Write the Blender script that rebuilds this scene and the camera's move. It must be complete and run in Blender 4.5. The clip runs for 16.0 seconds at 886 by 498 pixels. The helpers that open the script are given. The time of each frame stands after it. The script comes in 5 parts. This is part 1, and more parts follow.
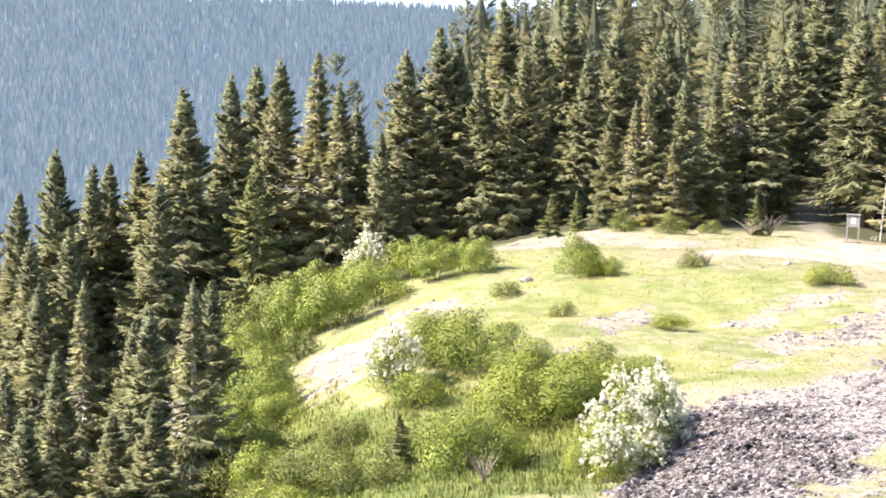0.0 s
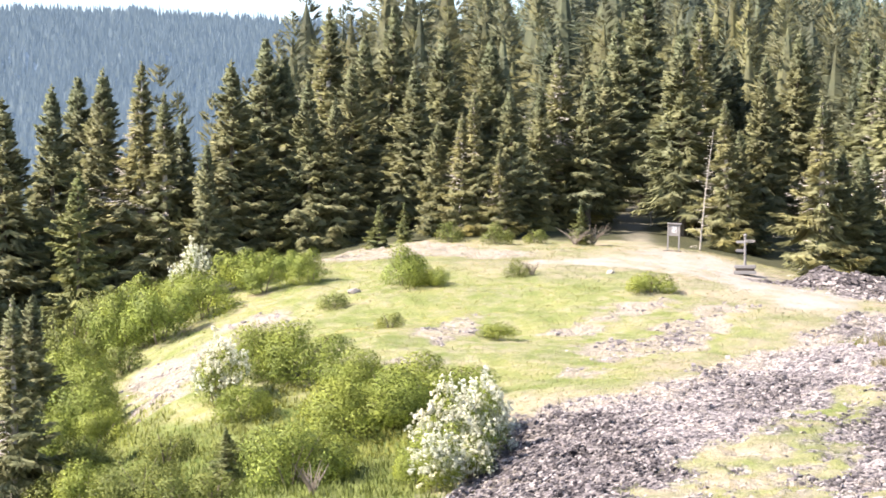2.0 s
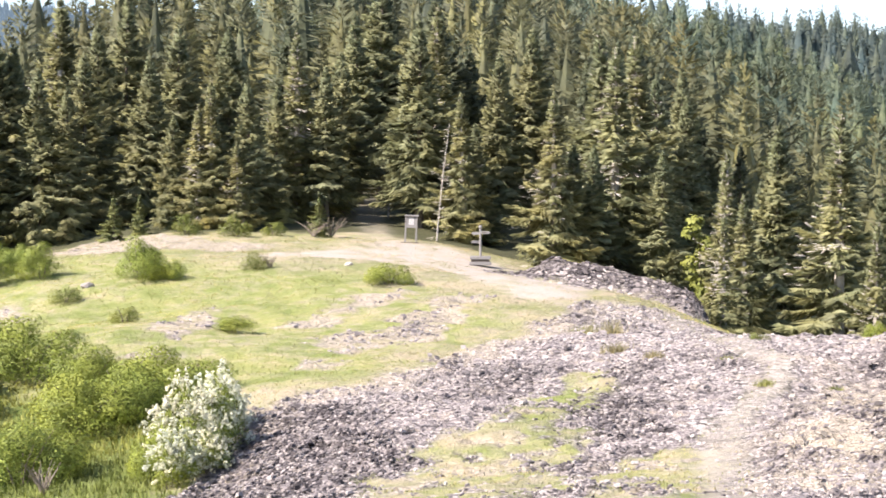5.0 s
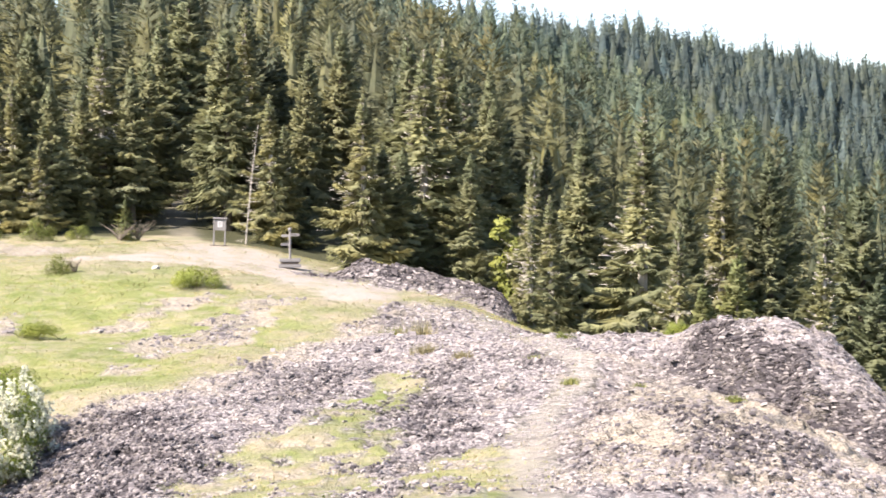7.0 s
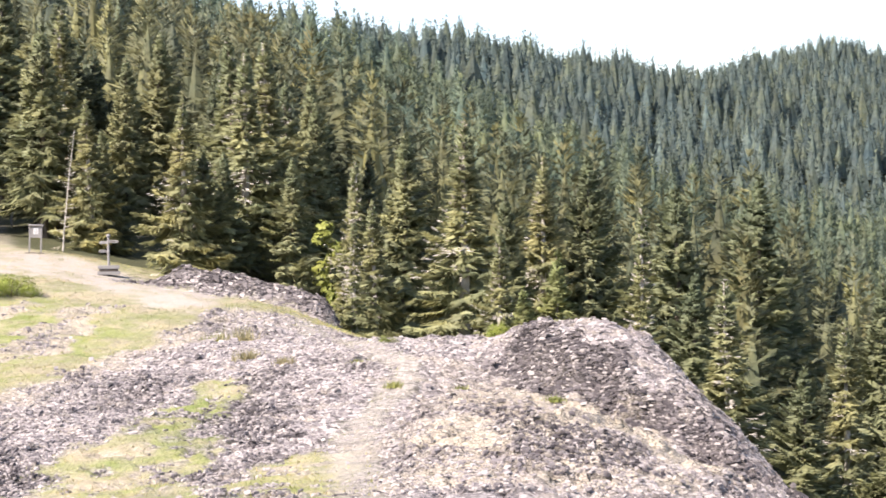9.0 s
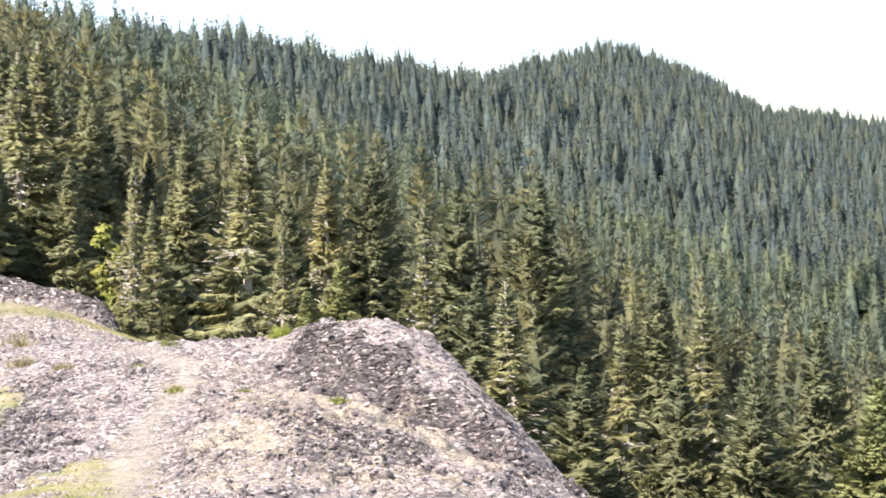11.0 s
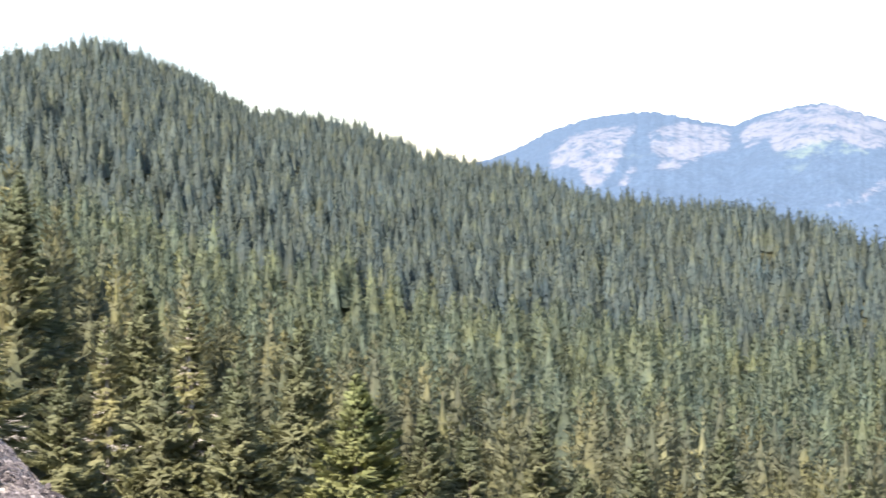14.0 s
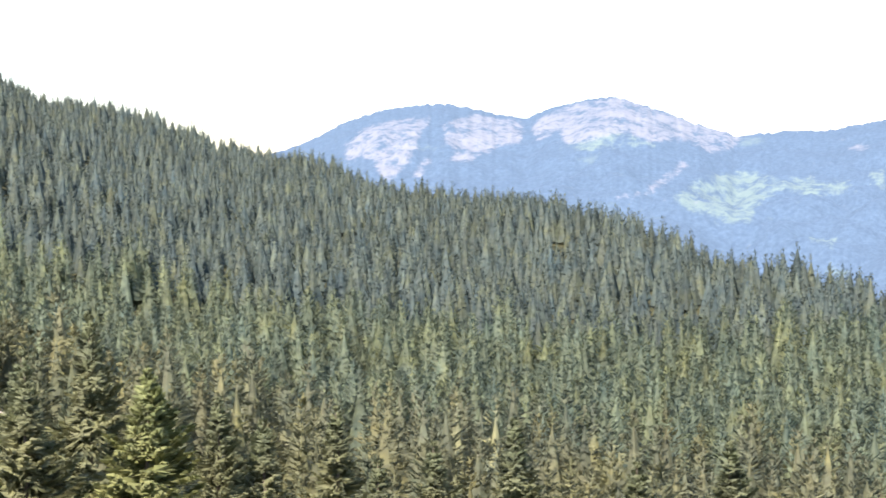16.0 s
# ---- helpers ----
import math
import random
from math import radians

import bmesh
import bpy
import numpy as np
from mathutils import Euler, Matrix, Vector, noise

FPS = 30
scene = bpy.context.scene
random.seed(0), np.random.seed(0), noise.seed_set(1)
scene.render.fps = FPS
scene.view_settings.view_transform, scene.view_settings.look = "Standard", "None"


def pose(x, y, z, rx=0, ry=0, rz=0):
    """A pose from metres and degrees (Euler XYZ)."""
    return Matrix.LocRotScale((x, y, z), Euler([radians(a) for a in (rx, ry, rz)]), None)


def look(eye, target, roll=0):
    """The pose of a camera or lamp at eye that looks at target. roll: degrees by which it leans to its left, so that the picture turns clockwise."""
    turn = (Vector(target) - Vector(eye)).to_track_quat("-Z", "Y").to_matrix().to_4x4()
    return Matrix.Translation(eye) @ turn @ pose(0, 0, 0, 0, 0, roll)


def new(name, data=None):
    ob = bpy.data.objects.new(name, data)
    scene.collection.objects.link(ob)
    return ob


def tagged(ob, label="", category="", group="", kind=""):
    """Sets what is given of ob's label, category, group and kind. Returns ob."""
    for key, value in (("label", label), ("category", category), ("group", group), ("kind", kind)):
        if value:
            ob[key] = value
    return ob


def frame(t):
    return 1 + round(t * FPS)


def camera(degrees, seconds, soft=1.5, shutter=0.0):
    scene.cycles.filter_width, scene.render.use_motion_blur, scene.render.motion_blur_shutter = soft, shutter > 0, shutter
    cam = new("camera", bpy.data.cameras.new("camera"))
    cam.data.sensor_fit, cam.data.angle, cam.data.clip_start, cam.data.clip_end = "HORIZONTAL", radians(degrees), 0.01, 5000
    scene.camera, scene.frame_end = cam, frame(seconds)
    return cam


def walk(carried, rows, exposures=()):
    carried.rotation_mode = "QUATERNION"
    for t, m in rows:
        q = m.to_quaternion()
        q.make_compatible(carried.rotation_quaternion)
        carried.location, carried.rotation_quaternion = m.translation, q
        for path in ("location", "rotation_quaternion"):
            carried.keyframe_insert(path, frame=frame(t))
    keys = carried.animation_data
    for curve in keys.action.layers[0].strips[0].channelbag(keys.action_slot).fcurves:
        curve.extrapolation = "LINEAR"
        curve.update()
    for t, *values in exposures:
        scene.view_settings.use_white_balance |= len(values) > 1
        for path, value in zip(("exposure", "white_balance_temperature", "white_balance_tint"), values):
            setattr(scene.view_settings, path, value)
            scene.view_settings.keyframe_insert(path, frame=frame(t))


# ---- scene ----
# Handheld pan on a rock knob: seconds, yaw (to the right), pitch and roll in degrees; the eye swings on an arm's length
cam = camera(30.9, 16.0, soft=1.7, shutter=0.3)
ARM, EYE = 0.49, 1.65
ROWS = [
    (0, 0.015, -1.864, 0.582),
    (0.5, 1.259, -1.795, 0.249),
    (1, 2.730, -1.529, 0.151),
    (1.5, 4.552, -1.459, 0.198),
    (2, 6.129, -1.412, 0.210),
    (2.5, 7.295, -1.455, 0.297),
    (3, 8.785, -1.464, 0.342),
    (3.5, 10.167, -1.403, 0.429),
    (4, 11.861, -1.582, 0.218),
    (4.2, 12.640, -1.620, 0.190),
    (6.3, 19.530, -1.645, 0.060),
    (6.5, 20.251, -1.641, 0.037),
    (7, 22.148, -1.586, -0.070),
    (7.5, 23.859, -1.556, -0.208),
    (8, 25.399, -1.447, -0.263),
    (8.5, 26.946, -1.397, -0.439),
    (9, 28.439, -1.460, -0.480),
    (9.2, 29.140, -1.462, -0.500),
    (11.3, 37.120, -1.530, -0.860),
    (11.5, 37.780, -1.543, -0.863),
    (12, 40.202, -1.583, -0.496),
    (12.5, 42.652, -1.554, -0.052),
    (13, 45.234, -1.466, 0.001),
    (13.5, 48.727, -1.461, -0.283),
    (14, 54.265, -1.688, -0.294),
    (14.5, 56.106, -1.740, -0.607),
    (15, 57.180, -2.434, -0.742),
    (15.5, 59.396, -2.315, -0.263),
    (16, 61.574, -2.029, -0.218),
]
EXPOSURE, KELVIN, TINT = 1.37, 6950, 18


def turned(yaw, pitch, roll):
    a = radians(yaw)
    return pose(ARM * math.sin(a), ARM * math.cos(a), EYE, 90 + pitch, 0, -yaw) @ pose(0, 0, 0, 0, 0, roll)


walk(cam, [(t, turned(yaw, pitch, roll)) for t, yaw, pitch, roll in ROWS], [(0.0, EXPOSURE + 0.33, KELVIN, TINT), (2.0, EXPOSURE + 0.16, KELVIN, TINT), (4.0, EXPOSURE, KELVIN, TINT), (16.0, EXPOSURE, KELVIN, TINT)])

# ---- light ----
SUN_AZ, SUN_EL = -101.0, 45.0
world = bpy.data.worlds.new("sky")
scene.world = world
world.use_nodes = True
sky = world.node_tree.nodes.new("ShaderNodeTexSky")
sky.sky_type, sky.sun_disc = "NISHITA", False
sky.sun_elevation, sky.sun_rotation = radians(SUN_EL), radians(SUN_AZ)
sky.air_density, sky.dust_density = 1.0, 0.6
world.node_tree.nodes["Background"].inputs[1].default_value = 0.115
world.node_tree.links.new(sky.outputs[0], world.node_tree.nodes["Background"].inputs[0])
sun_data = bpy.data.lights.new("sun", "SUN")
sun_data.energy, sun_data.angle, sun_data.color = 5.0, radians(0.53), (1.0, 0.95, 0.87)
sun = new("sun", sun_data)
toward = Vector((math.sin(radians(SUN_AZ)) * math.cos(radians(SUN_EL)), math.cos(radians(SUN_AZ)) * math.cos(radians(SUN_EL)), math.sin(radians(SUN_EL))))
sun.matrix_basis = look(toward * 200, (0, 0, 0))


# ---- materials ----
class Nodes:
    """A short way to write node materials."""

    def __init__(self, name):
        self.material = bpy.data.materials.new(name)
        self.material.use_nodes = True
        self.tree = self.material.node_tree
        self.shader = self.tree.nodes["Principled BSDF"]
        self.out = self.tree.nodes["Material Output"]
        self.shader.inputs["Specular IOR Level"].default_value = 0.25

    def add(self, kind):
        return self.tree.nodes.new(kind)

    def put(self, a, b):
        self.tree.links.new(a, b)

    def coords(self):
        return self.add("ShaderNodeTexCoord").outputs["Object"]

    def noise(self, scale, detail=4.0, rough=0.6, at=None, tinted=False):
        n = self.add("ShaderNodeTexNoise")
        n.inputs["Scale"].default_value, n.inputs["Detail"].default_value, n.inputs["Roughness"].default_value = scale, detail, rough
        self.put(at or self.coords(), n.inputs["Vector"])
        return n.outputs["Color" if tinted else "Fac"]

    def ramp(self, fac, stops):
        n = self.add("ShaderNodeValToRGB")
        e = n.color_ramp.elements
        while len(e) < len(stops):
            e.new(0.5)
        for el, (p, c) in zip(e, stops):
            el.position, el.color = p, (*c, 1) if len(c) == 3 else c
        self.put(fac, n.inputs["Fac"])
        return n.outputs["Color"]

    def mix(self, fac, a, b, how="MIX"):
        n = self.add("ShaderNodeMix")
        n.data_type, n.blend_type = "RGBA", how
        for socket, v in ((n.inputs[0], fac), (n.inputs[6], a), (n.inputs[7], b)):
            if isinstance(v, (int, float)):
                socket.default_value = v
            elif isinstance(v, tuple):
                socket.default_value = (*v, 1)
            else:
                self.put(v, socket)
        return n.outputs[2]

    def math(self, how, a, b=0.0, c=0.0):
        n = self.add("ShaderNodeMath")
        n.operation = how
        for socket, v in zip(n.inputs, (a, b, c)):
            if isinstance(v, (int, float)):
                socket.default_value = v
            else:
                self.put(v, socket)
        return n.outputs[0]

    def bump(self, height_out, strength, distance):
        n = self.add("ShaderNodeBump")
        n.inputs["Strength"].default_value, n.inputs["Distance"].default_value = strength, distance
        self.put(height_out, n.inputs["Height"])
        self.put(n.outputs["Normal"], self.shader.inputs["Normal"])

    def done(self, colour, rough=0.85):
        if isinstance(colour, tuple):
            self.shader.inputs["Base Color"].default_value = (*colour, 1)
        else:
            self.put(colour, self.shader.inputs["Base Color"])
        self.shader.inputs["Roughness"].default_value = rough
        return self.material


def leafy(name, dark, light, through_light=0.25, rough=0.6, own_tints=False):
    """Foliage: each leaf or spray its own shade, each plant its own tint, some light through it."""
    n = Nodes(name)
    island = n.add("ShaderNodeNewGeometry").outputs["Random Per Island"]
    own = n.add("ShaderNodeObjectInfo").outputs["Random"]
    c = n.ramp(island, [(0.0, dark), (1.0, light)])
    c = n.mix(n.math("MULTIPLY", own, 0.45), c, n.mix(0.5, c, (light[0] * 1.25, light[1] * 1.02, light[2] * 0.8)))
    patches = n.ramp(n.noise(0.9, 2.0), [(0.35, (0.75, 0.75, 0.75)), (0.7, (1.12, 1.12, 1.05))])
    c = n.mix(1.0, c, patches, "MULTIPLY")
    stands = n.ramp(n.noise(0.15, 3.0), [(0.34, (0.70, 0.80, 0.92)), (0.5, (1.0, 1.0, 1.0)), (0.66, (1.28, 1.18, 0.92))])
    c = n.mix(1.0, c, stands, "MULTIPLY")
    if own_tints:
        tint = n.add("ShaderNodeVertexColor")
        tint.layer_name = "tint"
        c = n.mix(1.0, c, tint.outputs["Color"], "MULTIPLY")
    n.done(c, rough)
    t = n.add("ShaderNodeBsdfTranslucent")
    n.put(c, t.inputs["Color"])
    m = n.add("ShaderNodeMixShader")
    m.inputs[0].default_value = through_light
    n.put(n.shader.outputs[0], m.inputs[1])
    n.put(t.outputs[0], m.inputs[2])
    n.put(m.outputs[0], n.out.inputs["Surface"])
    return n.material


def worn(name, dark, light, scale=6.0, rough=0.85, relief=0.02):
    n = Nodes(name)
    f = n.noise(scale, 6.0, 0.65)
    c = n.mix(n.noise(scale * 0.17, 2.0), n.ramp(f, [(0.3, dark), (0.7, light)]), n.ramp(f, [(0.25, light), (0.75, dark)]))
    n.bump(n.noise(scale * 3, 5.0), 0.6, relief)
    return n.done(c, rough)


def ground_material():
    n = Nodes("ground")
    cover = n.add("ShaderNodeVertexColor")
    cover.layer_name = "cover"
    split = n.add("ShaderNodeSeparateColor")
    n.put(cover.outputs["Color"], split.inputs[0])
    rock, bare, meadow, dry = split.outputs[0], split.outputs[1], split.outputs[2], cover.outputs["Alpha"]
    kind = n.add("ShaderNodeVertexColor")
    kind.layer_name = "rock_kind"
    kinds = n.add("ShaderNodeSeparateColor")
    n.put(kind.outputs["Color"], kinds.inputs[0])
    slate, lush = kinds.outputs[0], kinds.outputs[1]
    at = n.coords()
    fine, mid, broad = n.noise(9.0, 6.0, 0.7, at), n.noise(1.6, 5.0, 0.6, at), n.noise(0.22, 4.0, 0.6, at)
    green = n.ramp(fine, [(0.25, (0.135, 0.157, 0.052)), (0.55, (0.20, 0.212, 0.084)), (0.8, (0.275, 0.272, 0.142))])
    straw = n.ramp(fine, [(0.25, (0.21, 0.180, 0.122)), (0.75, (0.36, 0.325, 0.243))])
    strawy = n.math("ADD", n.math("MULTIPLY", dry, 0.9), n.ramp(n.math("ADD", n.math("MULTIPLY", mid, 0.6), n.math("MULTIPLY", broad, 0.4)), [(0.46, (0, 0, 0)), (0.62, (0.75, 0.75, 0.75))]))
    grass = n.mix(n.math("MINIMUM", strawy, 1.0), n.mix(broad, green, n.ramp(mid, [(0.3, (0.172, 0.208, 0.062)), (0.7, (0.30, 0.305, 0.145))])), straw)
    grass = n.mix(n.math("MULTIPLY", lush, n.ramp(mid, [(0.3, (0.55, 0.55, 0.55)), (0.6, (1, 1, 1))])), grass, n.ramp(fine, [(0.3, (0.075, 0.105, 0.028)), (0.7, (0.165, 0.20, 0.06))]))
    tufts = n.ramp(n.noise(24.0, 5.0, 0.75, at), [(0.32, (0.62, 0.64, 0.6)), (0.5, (1, 1, 1)), (0.7, (1.3, 1.27, 1.25))])
    grass = n.mix(1.0, grass, tufts, "MULTIPLY")
    swards = n.ramp(n.noise(0.55, 6.0, 0.68, at), [(0.36, (0.66, 0.76, 0.55)), (0.5, (0.96, 0.98, 0.92)), (0.64, (1.14, 1.07, 1.06))])
    grass = n.mix(1.0, grass, swards, "MULTIPLY")
    litter = n.ramp(fine, [(0.3, (0.032, 0.036, 0.018)), (0.7, (0.085, 0.086, 0.042))])
    soil = n.ramp(fine, [(0.25, (0.262, 0.226, 0.194)), (0.75, (0.43, 0.385, 0.342))])
    cells = n.add("ShaderNodeTexVoronoi")
    cells.inputs["Scale"].default_value = 12.5
    cracks = n.add("ShaderNodeTexVoronoi")
    cracks.feature = "DISTANCE_TO_EDGE"
    cracks.inputs["Scale"].default_value = 12.5
    lie = n.add("ShaderNodeMapping")
    lie.vector_type = "TEXTURE"
    lie.inputs["Rotation"].default_value, lie.inputs["Scale"].default_value = (0, 0, radians(-30)), (1.5, 0.95, 0.6)
    n.put(at, lie.inputs["Vector"])
    wobble = n.mix(0.045, lie.outputs["Vector"], n.noise(6.0, 3.0, 0.6, at, True))
    n.put(wobble, cells.inputs["Vector"])
    n.put(wobble, cracks.inputs["Vector"])
    cell = n.add("ShaderNodeSeparateColor")
    n.put(cells.outputs["Color"], cell.inputs[0])
    dark_stone = n.ramp(cell.outputs[0], [(0.0, (0.022, 0.020, 0.022)), (0.5, (0.08, 0.071, 0.077)), (0.8, (0.165, 0.148, 0.152)), (1.0, (0.38, 0.345, 0.335))])
    pale_stone = n.ramp(cell.outputs[0], [(0.0, (0.07, 0.063, 0.065)), (0.25, (0.22, 0.197, 0.200)), (0.65, (0.375, 0.338, 0.336)), (1.0, (0.52, 0.475, 0.455))])
    streaks = n.add("ShaderNodeMapping")
    streaks.vector_type = "TEXTURE"
    streaks.inputs["Rotation"].default_value, streaks.inputs["Scale"].default_value = (0, 0, radians(-35)), (1.8, 0.7, 1.0)
    n.put(at, streaks.inputs["Vector"])
    bleach = n.noise(1.1, 5.0, 0.65, streaks.outputs["Vector"])
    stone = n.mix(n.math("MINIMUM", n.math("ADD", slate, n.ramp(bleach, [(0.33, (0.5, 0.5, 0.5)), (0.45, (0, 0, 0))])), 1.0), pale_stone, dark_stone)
    crust = n.math("MULTIPLY", n.ramp(bleach, [(0.53, (0, 0, 0)), (0.62, (0.9, 0.9, 0.9))]), n.math("SUBTRACT", 1.0, n.math("MULTIPLY", slate, 0.95)))
    stone = n.mix(crust, stone, n.ramp(fine, [(0.3, (0.25, 0.215, 0.185)), (0.7, (0.50, 0.445, 0.395))]))
    stone = n.mix(n.math("MULTIPLY", n.math("MULTIPLY", dry, n.math("SUBTRACT", 1.0, slate)), n.ramp(mid, [(0.42, (0, 0, 0)), (0.62, (0.7, 0.7, 0.7))])), stone, straw)
    cream = n.math("MULTIPLY", n.math("MULTIPLY", dry, n.math("SUBTRACT", 1.0, n.math("MULTIPLY", slate, 0.8))), n.ramp(bleach, [(0.31, (0, 0, 0)), (0.48, (0.88, 0.88, 0.88))]))
    stone = n.mix(cream, stone, n.ramp(fine, [(0.3, (0.33, 0.285, 0.22)), (0.7, (0.55, 0.485, 0.39))]))
    # near-black colour in crevices and joints, which the bump also sinks
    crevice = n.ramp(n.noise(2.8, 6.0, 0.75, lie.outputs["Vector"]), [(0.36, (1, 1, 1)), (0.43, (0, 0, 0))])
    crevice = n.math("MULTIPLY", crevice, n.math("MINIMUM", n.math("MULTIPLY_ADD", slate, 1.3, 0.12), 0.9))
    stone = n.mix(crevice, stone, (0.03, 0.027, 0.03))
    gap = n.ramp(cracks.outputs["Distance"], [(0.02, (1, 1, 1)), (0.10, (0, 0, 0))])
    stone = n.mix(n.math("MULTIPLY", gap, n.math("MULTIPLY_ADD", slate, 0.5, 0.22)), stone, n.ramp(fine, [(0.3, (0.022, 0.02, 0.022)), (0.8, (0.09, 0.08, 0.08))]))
    grit = n.ramp(n.noise(38.0, 4.0, 0.7, at), [(0.3, (0.72, 0.72, 0.72)), (0.7, (1.25, 1.25, 1.25))])
    stone = n.mix(1.0, stone, grit, "MULTIPLY")
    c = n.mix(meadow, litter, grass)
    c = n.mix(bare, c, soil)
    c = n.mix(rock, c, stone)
    blocky = n.math("MULTIPLY_ADD", crevice, -1.2, n.math("MULTIPLY_ADD", gap, -0.5, cell.outputs[1]))
    n.bump(n.math("ADD", n.math("MULTIPLY", fine, 0.5), n.math("MULTIPLY", blocky, n.math("MULTIPLY", rock, 0.4))), 1.0, 0.12)
    return n.done(c, 0.92)


GROUND = ground_material()
NEEDLES = leafy("needles", (0.195, 0.214, 0.120), (0.355, 0.36, 0.200), 0.4)
# Two darker copies, forest shade put in their colour; valley spruces share one
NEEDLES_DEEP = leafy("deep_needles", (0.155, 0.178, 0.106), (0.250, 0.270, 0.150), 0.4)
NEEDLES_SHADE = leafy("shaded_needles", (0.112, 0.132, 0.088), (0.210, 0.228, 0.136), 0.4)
NEEDLES_FRESH = leafy("fresh_needles", (0.175, 0.205, 0.086), (0.31, 0.326, 0.138), 0.35)
NEEDLES_GREY = leafy("weathered_needles", (0.205, 0.215, 0.112), (0.37, 0.37, 0.198), 0.4)
# far, hillside and upper needles: haze painted in by bluing the base colour
NEEDLES_FAR = leafy("hazed_distant_needles", (0.116, 0.160, 0.154), (0.134, 0.181, 0.174), 0.5, own_tints=True)
NEEDLES_MID = leafy("hazed_hillside_needles", (0.160, 0.204, 0.151), (0.191, 0.241, 0.174), 0.5, own_tints=True)
# needles of the wood behind the edge, darkened to paint in its shade
NEEDLES_WOOD_SHADE = leafy("shaded_woodland_needles", (0.112, 0.132, 0.088), (0.195, 0.212, 0.126), 0.4, own_tints=True)
NEEDLES_UPPER = leafy("hazed_upper_needles", (0.150, 0.172, 0.124), (0.212, 0.236, 0.160), 0.45, own_tints=True)
# hazy blue is put into these needles too, with a glow added further down
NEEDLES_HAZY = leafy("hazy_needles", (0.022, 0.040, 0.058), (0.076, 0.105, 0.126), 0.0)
LEAVES = leafy("bright_leaves", (0.105, 0.148, 0.028), (0.345, 0.40, 0.082), 0.17)
LEAVES_DULL = leafy("olive_leaves", (0.08, 0.11, 0.025), (0.27, 0.30, 0.08), 0.25)
BLOSSOM = leafy("white_blossom", (0.78, 0.78, 0.60), (0.90, 0.90, 0.76), 0.3)
BLADES = leafy("grass_blades", (0.18, 0.22, 0.06), (0.36, 0.37, 0.16), 0.4)
BLADES_DRY = leafy("dry_blades", (0.28, 0.245, 0.13), (0.46, 0.42, 0.27), 0.4)
BARK = worn("bark", (0.07, 0.055, 0.04), (0.20, 0.17, 0.14), 14.0)
BARK_DEAD = worn("dead_wood", (0.30, 0.27, 0.24), (0.55, 0.51, 0.46), 10.0)
BARK_BROWN = worn("brown_dead_wood", (0.13, 0.105, 0.085), (0.32, 0.275, 0.23), 10.0)
STONE = worn("stone", (0.11, 0.098, 0.10), (0.44, 0.40, 0.375), 5.0, 0.9, 0.03)
TIMBER = worn("weathered_timber", (0.13, 0.122, 0.12), (0.30, 0.29, 0.285), 8.0)
TIMBER_DARK = worn("dark_timber", (0.05, 0.04, 0.035), (0.12, 0.10, 0.085), 8.0)
PAPER = worn("faded_notice", (0.42, 0.42, 0.43), (0.60, 0.60, 0.60), 3.0, 0.6, 0.001)


def broken_rock():
    """Loose and bedded stones: pale or dark by the kind of rock, each its own shade, with grit and lichen."""
    n = Nodes("broken_rock")
    kind = n.add("ShaderNodeVertexColor")
    kind.layer_name = "rock_kind"
    kinds = n.add("ShaderNodeSeparateColor")
    n.put(kind.outputs["Color"], kinds.inputs[0])
    island = n.add("ShaderNodeNewGeometry").outputs["Random Per Island"]
    at = n.coords()
    dark = n.ramp(island, [(0.0, (0.03, 0.026, 0.029)), (0.5, (0.075, 0.066, 0.070)), (0.85, (0.15, 0.134, 0.136)), (1.0, (0.36, 0.325, 0.31))])
    pale = n.ramp(island, [(0.0, (0.115, 0.103, 0.108)), (0.3, (0.20, 0.18, 0.183)), (0.7, (0.295, 0.266, 0.264)), (1.0, (0.44, 0.40, 0.385))])
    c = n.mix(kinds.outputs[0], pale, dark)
    lichen = n.ramp(n.noise(3.2, 5.0, 0.7, at), [(0.52, (0, 0, 0)), (0.66, (0.5, 0.5, 0.5))])
    c = n.mix(n.math("MULTIPLY", lichen, n.math("SUBTRACT", 1.0, n.math("MULTIPLY", kinds.outputs[0], 0.85))), c, (0.60, 0.55, 0.465))
    c = n.mix(1.0, c, n.ramp(n.noise(42.0, 4.0, 0.7, at), [(0.3, (0.75, 0.75, 0.75)), (0.7, (1.25, 1.25, 1.25))]), "MULTIPLY")
    n.bump(n.noise(30.0, 5.0, 0.65, at), 0.7, 0.02)
    return n.done(c, 0.9)


ROCKS = broken_rock()


